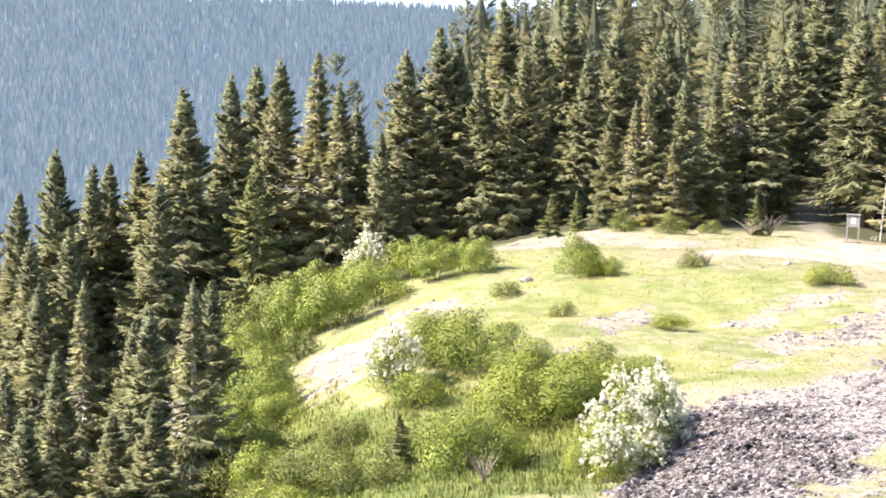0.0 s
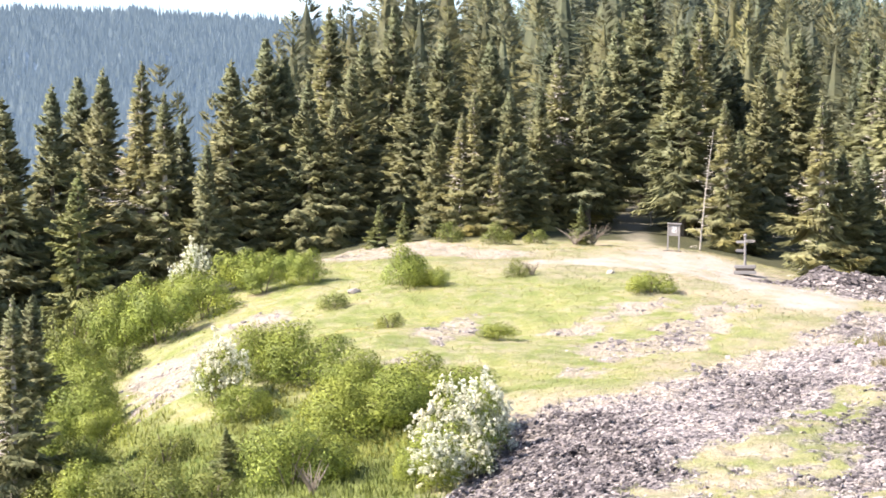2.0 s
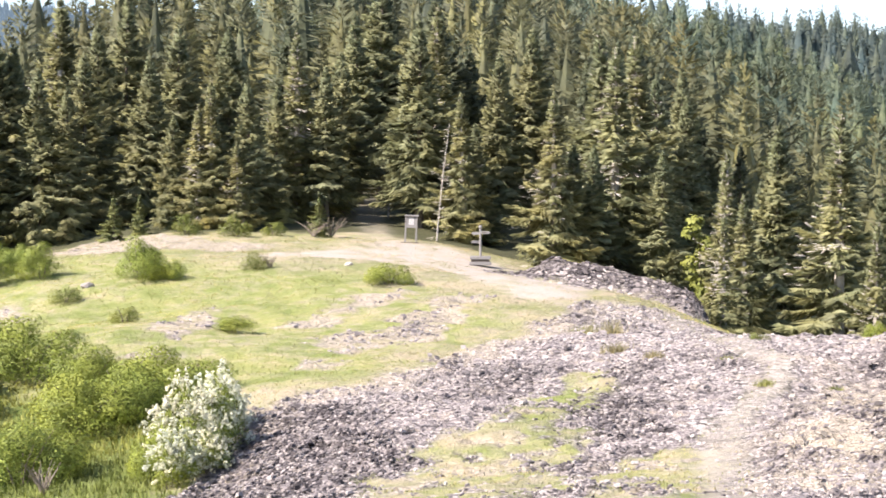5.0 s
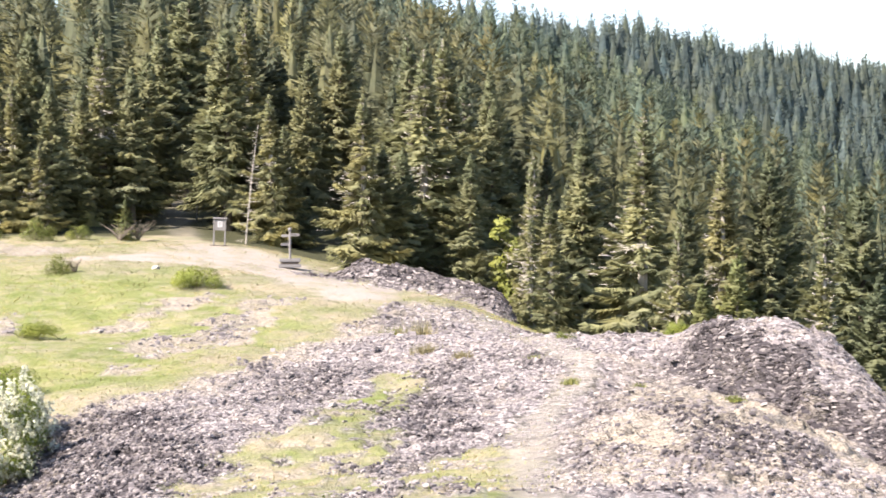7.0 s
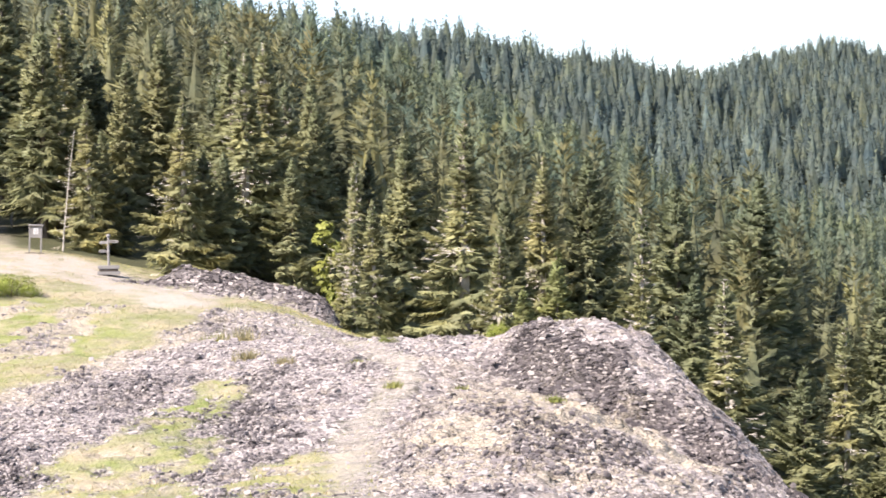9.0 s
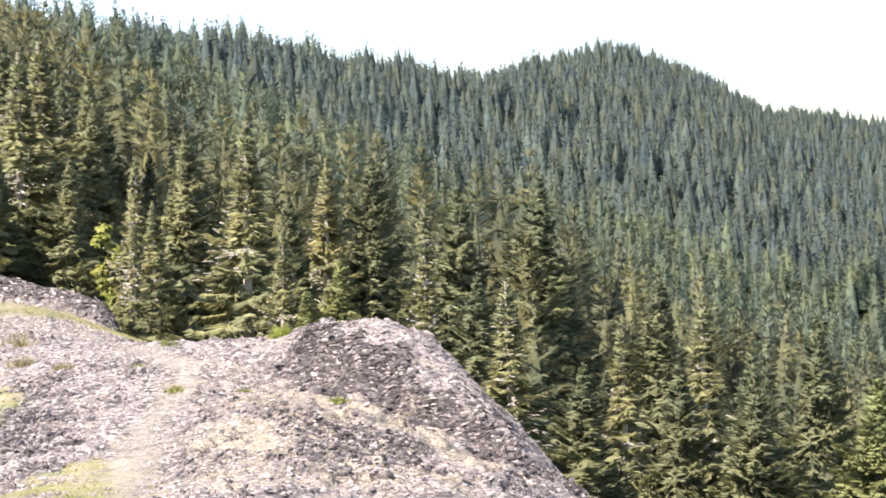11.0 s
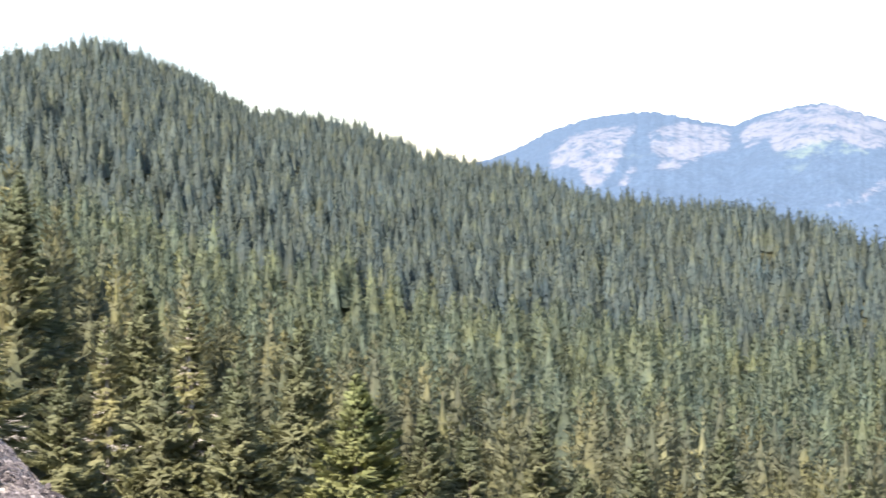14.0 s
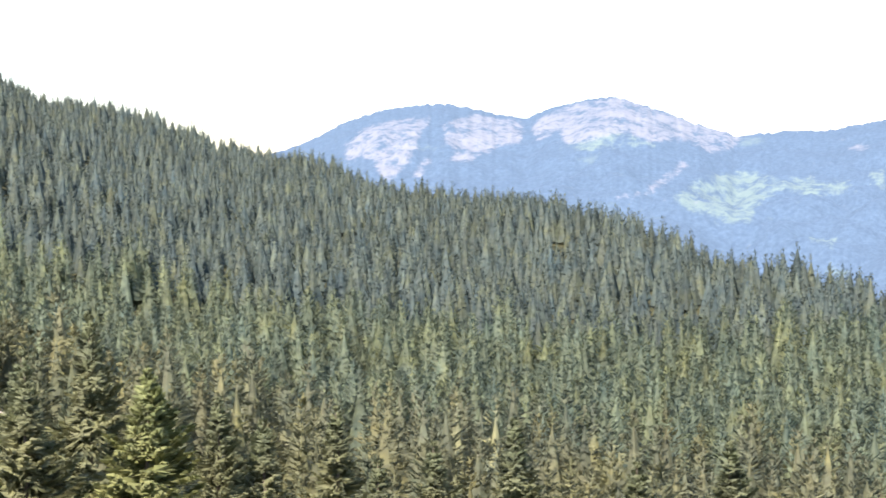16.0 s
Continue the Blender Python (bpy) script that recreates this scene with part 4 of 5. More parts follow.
def woods(name, label, lo, hi, a0, a1, step, count, per, wide, material, seed, tall, spread, low, loose, blunt, lift, heart):
    x, y, rng = scatter(lo, hi, a0, a1, step, seed)
    r = np.hypot(x, y)
    ok = wooded(x, y) & (r < crest_distance(x, y) + 40) & (waves(x, y, 16, seed + 1) > 0.12)
    x, y = x[ok], y[ok]
    z = height(x, y) + np.where(np.hypot(x, y) > 120, (waves(x, y, 45, 61) - 0.5) * 9, 0) - 0.3
    h = rng.uniform(*tall, len(x)) * (0.74 + 0.52 * waves(x, y, 24, seed + 2)) * np.where(rng.random(len(x)) < 0.14, 0.62, 1)
    girth = spread * rng.uniform(0.85, 1.2, (len(x), 1))
    v, f, out = cones(x, y, z + 0.04 * h, h * (0.80 + 0.1 * heart), girth[:, 0] * (0.5 + 0.3 * heart), 8, rng)
    v2, f2, out2 = fronds(x, y, z, h, girth, count, per, rng, wide, low, 0.5 - 0.1 * heart, loose, 0.25 - 0.012 * lift, 0.35, lift, 52 + 0.5 * lift, blunt)
    v, f, out = np.concatenate([v, v2]), np.concatenate([f, f2 + len(v)]), np.concatenate([out, out2])
    me = mesh_of(name, v, f, material, False, out)
    # every tree has its own shade of green
    n = len(x)
    which = np.r_[np.tile(np.arange(n).repeat(3), 8), np.tile(np.arange(n).repeat(3 * count), per), np.arange(n).repeat(3)]
    shade, warm = np.exp(rng.normal(0, 0.13, n)), rng.normal(0, 0.022, n)
    tint = np.stack([shade * (1 + warm), shade, shade * (1 - 1.5 * warm), 1 + 0 * shade], -1)[which]
    layer = me.color_attributes.new("tint", "FLOAT_COLOR", "POINT")
    layer.data.foreach_set("color", tint.astype(np.float32).ravel())
    return tagged(new(name, me), label, "forest", kind="stuff")


woods("spruce_wood", "dense dark green spruce wood on the slope, shade put into its colour", 98, 136, -20, 80, 4.5, 110, 8, 0.18, NEEDLES_WOOD_SHADE, 31, (9.5, 14.5), 0.30, 0.12, 0.12, 0.9, 0, 0)
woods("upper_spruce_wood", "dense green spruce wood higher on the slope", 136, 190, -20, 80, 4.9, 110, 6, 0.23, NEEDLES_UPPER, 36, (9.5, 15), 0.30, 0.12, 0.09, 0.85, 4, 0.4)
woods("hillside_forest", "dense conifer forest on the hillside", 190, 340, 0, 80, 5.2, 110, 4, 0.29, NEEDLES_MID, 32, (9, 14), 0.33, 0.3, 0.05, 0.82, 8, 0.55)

# ---- far mountains ----
def mountain(name, label, a0, a1, dist, depth, line, foot, seed, material, rough, screes, meadows, cols=330, rows=100):
    """A far range: its crest follows bearing and height angle, with gullies and spurs on the near side."""
    az = np.linspace(a0, a1, cols)
    s = np.linspace(0, 1, rows)
    a, t = np.meshgrid(np.radians(az), s)
    crest = np.interp(np.degrees(a), *zip(*line))
    r = dist - depth * (1 - t)
    x, y = r * np.sin(a), r * np.cos(a)
    # a wooded, uneven skyline
    top = dist * np.tan(np.radians(crest)) + EYE + 6 * (waves(np.degrees(a) * 60, 0 * a, 9.0, seed + 5) - 0.5) + 4 * (waves(np.degrees(a) * 60, 0 * a, 3.5, seed + 6) - 0.5)
    fold = np.abs(waves(x, y, 420, seed) - 0.5) + 0.5 * np.abs(waves(x, y, 170, seed + 1) - 0.5) + 0.25 * waves(x, y, 60, seed + 2)
    z = foot + (top - foot) * (0.75 * t + 0.25 * t * t) + (fold - 0.45) * rough * np.sin(np.pi * np.clip(t, 0, 1)) ** 0.7 * 2
    back_z = top[-1] - 200
    x = np.r_[x, [(dist + 500) * np.sin(a[-1])]]
    y = np.r_[y, [(dist + 500) * np.cos(a[-1])]]
    z = np.r_[z, [back_z]]
    m, n = x.shape
    k = np.arange(m * n).reshape(m, n)
    faces = np.stack([k[:-1, :-1], k[:-1, 1:], k[1:, 1:], k[1:, :-1]], -1).reshape(-1, 4)
    me = mesh_of(name, np.stack([x, y, z], -1).reshape(-1, 3), faces, material, True)
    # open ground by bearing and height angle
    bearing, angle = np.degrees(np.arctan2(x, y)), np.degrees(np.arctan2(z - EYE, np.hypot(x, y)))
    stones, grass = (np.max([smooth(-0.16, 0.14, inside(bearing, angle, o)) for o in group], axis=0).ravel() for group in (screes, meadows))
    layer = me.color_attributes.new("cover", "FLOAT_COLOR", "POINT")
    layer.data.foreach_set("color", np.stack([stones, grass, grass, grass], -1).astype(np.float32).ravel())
    ob = tagged(new(name, me), label, "mountain", kind="structure")
    return ob, x, y, z


def range_material(name, wood, bald, scree, amount):
    n = Nodes(name)
    at = n.coords()
    f1, f2, f3 = n.noise(0.0035, 6.0, 0.62, at), n.noise(0.012, 6.0, 0.7, at), n.noise(0.05, 4.0, 0.7, at)
    speckle = n.noise(0.11, 3.0, 0.75, at)
    c = n.mix(n.ramp(f3, [(0.3, (0, 0, 0)), (0.7, (1, 1, 1))]), wood, tuple(v * 1.35 for v in wood))
    c = n.mix(1.0, c, n.ramp(speckle, [(0.35, (0.62, 0.66, 0.72)), (0.65, (1.3, 1.28, 1.2))]), "MULTIPLY")
    cover = n.add("ShaderNodeVertexColor")
    cover.layer_name = "cover"
    split = n.add("ShaderNodeSeparateColor")
    n.put(cover.outputs["Color"], split.inputs[0])
    broken = n.math("ADD", n.math("MULTIPLY", n.math("SUBTRACT", f2, 0.5), 2.2), n.math("MULTIPLY", n.math("SUBTRACT", f3, 0.5), 2.0))
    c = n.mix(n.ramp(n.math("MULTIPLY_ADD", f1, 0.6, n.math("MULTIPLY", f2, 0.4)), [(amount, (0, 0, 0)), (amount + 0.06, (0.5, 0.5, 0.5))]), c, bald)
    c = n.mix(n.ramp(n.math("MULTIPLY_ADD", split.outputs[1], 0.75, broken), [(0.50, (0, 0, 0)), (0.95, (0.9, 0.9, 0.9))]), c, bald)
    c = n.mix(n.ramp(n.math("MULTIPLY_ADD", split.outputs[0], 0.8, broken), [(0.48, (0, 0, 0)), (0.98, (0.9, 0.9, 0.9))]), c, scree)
    return n.done(c, 1.0)


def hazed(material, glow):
    """Puts far haze into a material as a constant blue emission."""
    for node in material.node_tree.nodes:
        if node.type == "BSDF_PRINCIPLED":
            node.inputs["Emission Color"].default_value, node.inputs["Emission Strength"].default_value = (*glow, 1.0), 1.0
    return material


# the far slopes' base colours are blued to carry haze as well
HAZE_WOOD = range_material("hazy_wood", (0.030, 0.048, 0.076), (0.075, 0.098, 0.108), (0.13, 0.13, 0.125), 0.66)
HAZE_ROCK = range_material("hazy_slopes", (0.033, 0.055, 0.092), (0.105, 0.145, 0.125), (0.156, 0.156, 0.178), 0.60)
LEFT_LINE = [(-40, 5.4), (-22, 6.3), (-15.4, 6.62), (-9, 6.75), (-4.8, 6.74), (-2, 6.6), (1.4, 6.5), (6, 6.2), (14, 5.0), (20, 3.5)]
RIGHT_LINE = [(45, 0.5), (54, 0.9), (56.5, 1.72), (58, 2.45), (59.3, 2.92), (60.6, 3.12), (61.8, 3.15), (63.2, 2.85), (64.5, 2.6), (65.1, 2.86), (65.8, 3.09), (66.8, 3.27), (67.7, 3.36), (69, 2.95), (70.5, 2.4), (72, 1.93), (73.4, 2.07), (75, 2.08), (76.8, 2.4), (79, 2.9), (84, 2.6), (100, 1.0)]
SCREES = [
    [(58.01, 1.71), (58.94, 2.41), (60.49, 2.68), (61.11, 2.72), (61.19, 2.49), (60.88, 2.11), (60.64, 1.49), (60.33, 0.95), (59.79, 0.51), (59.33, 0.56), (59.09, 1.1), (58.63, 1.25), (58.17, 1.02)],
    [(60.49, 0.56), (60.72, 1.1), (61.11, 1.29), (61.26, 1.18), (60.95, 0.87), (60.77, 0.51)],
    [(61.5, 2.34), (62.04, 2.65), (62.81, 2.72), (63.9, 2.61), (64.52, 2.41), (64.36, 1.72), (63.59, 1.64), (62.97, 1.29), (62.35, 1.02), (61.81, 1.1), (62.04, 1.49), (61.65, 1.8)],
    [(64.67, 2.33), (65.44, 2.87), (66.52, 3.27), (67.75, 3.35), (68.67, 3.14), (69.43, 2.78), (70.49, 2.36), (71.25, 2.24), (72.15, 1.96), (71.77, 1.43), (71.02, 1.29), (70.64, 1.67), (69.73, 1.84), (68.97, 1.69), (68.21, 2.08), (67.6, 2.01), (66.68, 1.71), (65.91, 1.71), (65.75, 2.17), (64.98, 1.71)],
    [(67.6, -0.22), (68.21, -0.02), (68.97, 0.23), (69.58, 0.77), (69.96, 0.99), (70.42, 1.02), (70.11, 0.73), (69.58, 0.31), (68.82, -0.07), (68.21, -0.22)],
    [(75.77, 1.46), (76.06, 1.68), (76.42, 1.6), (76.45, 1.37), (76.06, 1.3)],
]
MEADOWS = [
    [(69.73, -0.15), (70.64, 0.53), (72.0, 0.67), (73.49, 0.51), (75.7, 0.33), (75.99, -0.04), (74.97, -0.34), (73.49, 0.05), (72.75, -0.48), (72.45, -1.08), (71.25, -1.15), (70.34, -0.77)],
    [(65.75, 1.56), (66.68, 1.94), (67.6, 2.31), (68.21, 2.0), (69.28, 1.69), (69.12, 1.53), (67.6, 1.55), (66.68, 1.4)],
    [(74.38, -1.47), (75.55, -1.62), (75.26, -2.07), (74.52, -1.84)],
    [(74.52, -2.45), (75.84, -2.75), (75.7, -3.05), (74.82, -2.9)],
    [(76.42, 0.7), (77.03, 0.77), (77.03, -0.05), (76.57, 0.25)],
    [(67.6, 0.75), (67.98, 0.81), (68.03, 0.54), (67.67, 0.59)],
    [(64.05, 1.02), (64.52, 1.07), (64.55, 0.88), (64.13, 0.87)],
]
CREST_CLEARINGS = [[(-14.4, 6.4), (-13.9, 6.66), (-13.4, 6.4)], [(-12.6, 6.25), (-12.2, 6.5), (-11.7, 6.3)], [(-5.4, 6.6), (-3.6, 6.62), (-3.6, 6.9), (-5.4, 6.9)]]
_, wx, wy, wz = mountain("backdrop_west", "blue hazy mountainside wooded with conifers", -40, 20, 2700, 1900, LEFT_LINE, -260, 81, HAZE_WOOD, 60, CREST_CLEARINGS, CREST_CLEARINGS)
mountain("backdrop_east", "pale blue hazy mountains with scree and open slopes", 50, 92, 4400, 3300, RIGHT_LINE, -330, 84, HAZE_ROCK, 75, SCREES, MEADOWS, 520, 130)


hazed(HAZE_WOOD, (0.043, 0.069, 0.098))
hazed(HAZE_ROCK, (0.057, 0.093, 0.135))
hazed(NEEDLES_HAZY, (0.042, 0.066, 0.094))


def hazy_trees():
    rng = np.random.default_rng(5)
    m, n = wx.shape
    count = 130000
    i, j = rng.uniform(30, m - 2.001, count), rng.uniform(0, n - 1.001, count)
    bearing = -40 + 60 * j / (n - 1)
    keep = (bearing > -17) & (bearing < 5)
    i, j = i[keep], j[keep]
    i0, j0 = i.astype(int), j.astype(int)
    s, t = i - i0, j - j0
    x, y, z = (g[i0, j0] * (1 - s) * (1 - t) + g[i0 + 1, j0] * s * (1 - t) + g[i0, j0 + 1] * (1 - s) * t + g[i0 + 1, j0 + 1] * s * t for g in (wx, wy, wz))
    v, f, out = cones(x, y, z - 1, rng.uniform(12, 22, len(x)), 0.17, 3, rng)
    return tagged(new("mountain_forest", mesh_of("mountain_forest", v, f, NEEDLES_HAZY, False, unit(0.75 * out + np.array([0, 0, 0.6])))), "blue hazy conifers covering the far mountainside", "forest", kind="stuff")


hazy_trees()


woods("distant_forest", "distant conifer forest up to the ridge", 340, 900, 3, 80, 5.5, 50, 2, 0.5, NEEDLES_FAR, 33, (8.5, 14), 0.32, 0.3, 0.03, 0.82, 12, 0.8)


# ---- bushes ----
def leaf_cloud(rng, lobes, count, size, wide=0.62):
    """Leaves on and just under the skin of a lumpy mass."""
    pick = rng.choice(len(lobes), count, p=lobes[:, 3] ** 2 / (lobes[:, 3] ** 2).sum())
    d = unit(rng.normal(0, 1, (count, 3)) + np.array([0, 0, 0.35]))
    rad = lobes[pick, 3] * (1 - rng.random(count) ** 3 * 0.4) * (0.92 + 0.16 * rng.random(count))
    at = lobes[pick, :3] + d * rad[:, None] * np.array([1, 1, 0.9])
    at[:, 2] = np.abs(at[:, 2]) + 0.02
    n = unit(d + rng.normal(0, 0.38, (count, 3)))
    along = unit(np.cross(n, rng.normal(0, 1, (count, 3))))
    across = np.cross(n, along)
    s = size * rng.uniform(0.6, 1.35, count)
    root, half = at - along * s[:, None] / 2, across * (s * wide)[:, None] / 2
    v = np.stack([root - half, root + half, at + along * s[:, None] / 2], 1).reshape(-1, 3)
    return v, np.arange(len(v)).reshape(-1, 3), d.repeat(3, axis=0)


def leafage(name, rng, lobes, count, size, wide, material, h):
    v, f, lobe = leaf_cloud(rng, lobes, count, size, wide)
    return mesh_of(name, v, f, material, False, unit(1.0 * lobe + 0.45 * bushy(v, np.array([0, 0, 0.3 * h]), rng, 0.1, 0.35)))


def bush_lobes(rng, w, h, n):
    a = rng.uniform(0, 6.28, n)
    d = np.sqrt(rng.random(n)) * 0.40 * w
    r = rng.uniform(0.13, 0.25, n) * min(w, h * 1.4)
    z = np.clip((h - r) * (1 - (d / (0.40 * w)) ** 2 * 0.5) * rng.uniform(0.02, 1.0, n) ** 0.55, r * 0.3, None)
    return np.stack([d * np.cos(a), d * np.sin(a), z, r], -1)


def stem_mesh(rng, w, h, a):
    bm = bmesh.new()
    mid = Vector((math.cos(a) * w * 0.12, math.sin(a) * w * 0.12, h * 0.35))
    end = Vector((math.cos(a) * w * 0.3, math.sin(a) * w * 0.3, h * rng.uniform(0.6, 0.8)))
    tube(bm, (math.cos(a) * 0.05, math.sin(a) * 0.05, -0.2), mid, 0.03, 0.02, 6)
    tube(bm, mid, end, 0.02, 0.006, 5)
    me = bpy.data.meshes.new("stem")
    bm.to_mesh(me)
    bm.free()
    me.materials.append(BARK)
    return me


BUSH_KINDS = {
    "a": ("bush", "rounded bright green leafy bush", 3.0, 2.2, 26, 13000, 0.066, LEAVES, 3),
    "b": ("bush", "loose yellow-green bush on the slope", 2.4, 1.8, 20, 8000, 0.066, LEAVES, 3),
    "c": ("shrub", "low olive green shrub in the grass", 1.3, 0.9, 22, 2600, 0.048, LEAVES_DULL, 3),
    "o": ("bush", "loose olive green bush beside the conifers", 2.4, 1.8, 20, 7500, 0.066, LEAVES_DULL, 2),
    "f": ("flowering_bush", "leafy bush covered in white blossom", 2.0, 2.2, 36, 5500, 0.065, LEAVES, 2),
}
BUSHES = {}
BUSH_RNG = np.random.default_rng(17)


def bush_pattern(kind, index):
    if (kind, index) not in BUSHES:
        rng = np.random.default_rng(500 + 10 * ord(kind) + index)
        _, _, w, h, n, leaves, size, green, _ = BUSH_KINDS[kind]
        lobes = bush_lobes(rng, w, h, n)
        made = {"foliage": leafage("foliage", rng, lobes, leaves, size, 0.62, green, h)}
        for k in range(4):
            made["stem" + "." * k] = stem_mesh(rng, w, h, 1.6 * k + rng.uniform(0, 1))
        if kind == "f":
            plumes = []
            for _ in range(210):
                k = rng.integers(n)
                d = unit(rng.normal(0, 1, 3) + np.array([0, 0, 0.8]))
                foot = lobes[k, :3] + d * lobes[k, 3] * 0.98
                for _ in range(9):
                    plumes.append(np.r_[foot + d * rng.uniform(0, 0.22) + np.array([0, 0, rng.uniform(0, 0.14)]) + rng.normal(0, 0.025, 3), rng.uniform(0.028, 0.05)])
            made["blossom"] = leafage("blossom", rng, np.array(plumes), 7000, 0.058, 0.9, BLOSSOM, h)
        BUSHES[kind, index] = made
    return BUSHES[kind, index]


def set_bush(x, y, w, h, kind):
    name, label, w0, h0, *_, count = BUSH_KINDS[kind]
    ob = thing(name, label, "bush", "bushes on the slope")
    for key, me in bush_pattern(kind, int(BUSH_RNG.integers(count))).items():
        part(key.rstrip("."), me, None, ob, {"blossom": "white blossom in upright plumes"}.get(key, ""))
    ob.matrix_basis = Matrix.LocRotScale((x, y, float(height(x, y)) - 0.06), Euler((0, 0, BUSH_RNG.uniform(0, 6.28))), (w / w0, w / w0, h / h0))


SLOPE_BUSHES = [
    (5.1, 61.7, 2.3, 1.9, "a"), (1.6, 64.3, 1.8, 1.6, "a"), (-0.2, 64.3, 1.8, 1.4, "b"), (1.0, 71.4, 1.3, 1.0, "a"), (2.3, 59.1, 1.3, 0.8, "c"),
    (4.0, 53.5, 1.1, 0.75, "c"), (9.6, 62.4, 1.1, 0.9, "c"), (13.9, 58.1, 1.9, 1.0, "b"), (7.2, 51.1, 1.4, 0.6, "b"), (6.3, 61.3, 1.2, 1.0, "b"),
    (0.9, 45.6, 2.8, 1.9, "a"), (-0.2, 46.2, 2.2, 1.9, "a"), (-1.4, 44.4, 1.7, 2.0, "f"), (-0.6, 43.0, 1.6, 1.2, "b"), (2.1, 41.3, 2.9, 1.7, "a"),
    (4.3, 42.9, 3.1, 1.5, "a"), (3.2, 42.0, 2.6, 1.5, "a"), (0.5, 36.4, 2.5, 1.7, "a"),
]
LOW_BUSHES = [
    (4.0, 35.6, 1.6, 2.1, "f"), (4.75, 37.0, 1.5, 2.0, "f"), (3.5, 34.2, 1.3, 1.3, "f"), (5.2, 38.2, 1.2, 1.7, "f"), (4.4, 34.9, 1.0, 1.0, "f"), (3.3, 35.4, 1.3, 1.2, "b"),
    (-3.0, 38.9, 2.2, 1.4, "o"), (-2.2, 37.6, 1.6, 1.0, "c"), (-4.4, 40.1, 1.7, 1.6, "b"), (-1.2, 37.0, 1.5, 0.9, "c"), (-3.6, 36.6, 2.0, 1.4, "b"),
    (21.3, 36.3, 0.7, 0.6, "b"), (19.3, 38.8, 0.6, 0.3, "c"), (10.7, 75.6, 1.6, 1.2, "c"), (8.6, 76.8, 1.6, 1.1, "c"), (12.6, 75.8, 1.3, 0.9, "c"), (28.2, 69.0, 1.6, 1.6, "b"),
]
LEFT_BUSHES = [
    (-4.1, 61.5, 3.0, 2.6, "b"), (-5.7, 62.5, 2.8, 2.8, "a"), (-2.5, 62.8, 2.6, 2.0, "b"), (-3.3, 67.5, 2.0, 2.6, "f"), (-5.0, 66.0, 2.8, 2.6, "b"),
    (-6.6, 65.5, 3.0, 3.2, "o"), (-7.4, 62.5, 3.0, 3.4, "o"), (-1.2, 66.8, 2.6, 2.0, "b"), (-6.9, 59.0, 2.6, 2.6, "a"), (-5.2, 59.2, 1.8, 1.3, "c"),
    (-5.2, 48.2, 2.4, 2.4, "a"), (-6.3, 50.2, 2.4, 2.6, "a"), (-5.9, 53.4, 2.2, 2.0, "o"), (-6.4, 56.2, 2.2, 2.2, "a"), (-8.9, 57.0, 2.6, 3.0, "a"),
    (-9.8, 60.5, 2.4, 3.0, "o"), (-6.6, 46.4, 1.9, 2.0, "o"), (-0.2, 68.6, 2.0, 1.5, "b"), (0.6, 67.3, 1.4, 1.1, "b"),
]
LEFT_BUSHES += [
    (-4.9, 43.2, 2.0, 1.6, "o"), (-5.6, 44.8, 2.2, 2.0, "a"), (-4.6, 45.6, 1.6, 1.3, "b"), (-5.2, 41.4, 1.8, 1.3, "c"), (-4.2, 38.4, 1.8, 1.2, "o"), (-5.8, 39.4, 2.0, 1.4, "c"),
    (-6.6, 53.0, 2.4, 2.2, "a"), (-7.2, 55.0, 2.4, 2.6, "o"), (-7.6, 58.6, 2.6, 2.6, "a"), (-8.4, 61.0, 2.8, 3.0, "o"), (-3.2, 65.2, 2.4, 2.0, "a"), (-6.1, 48.9, 2.2, 2.2, "o"),
    (1.2, 37.6, 2.0, 1.3, "a"), (2.3, 43.6, 2.0, 1.6, "a"), (-0.9, 40.0, 1.3, 0.8, "c"), (-2.6, 41.5, 1.5, 0.9, "c"),
]
for row in SLOPE_BUSHES + LOW_BUSHES + LEFT_BUSHES:
    set_bush(*row)


def broadleaf_sapling(x, y, h):
    rng = np.random.default_rng(71)
    ob = thing("sapling", "slender sapling with large bright green leaves", "tree")
    part("trunk", trunk_mesh(h * 0.9, 0.05, rng, BARK), None, ob, "thin grey trunk")
    lobes = np.array([(rng.normal(0, 0.28), rng.normal(0, 0.28), h * s, 0.42) for s in np.linspace(0.3, 0.95, 9)])
    part("crown", leafage("crown", rng, lobes, 900, 0.2, 0.8, LEAVES_DULL, h), None, ob)
    ob.location = (x, y, float(height(x, y)))


broadleaf_sapling(30.0, 66.0, 5.6)


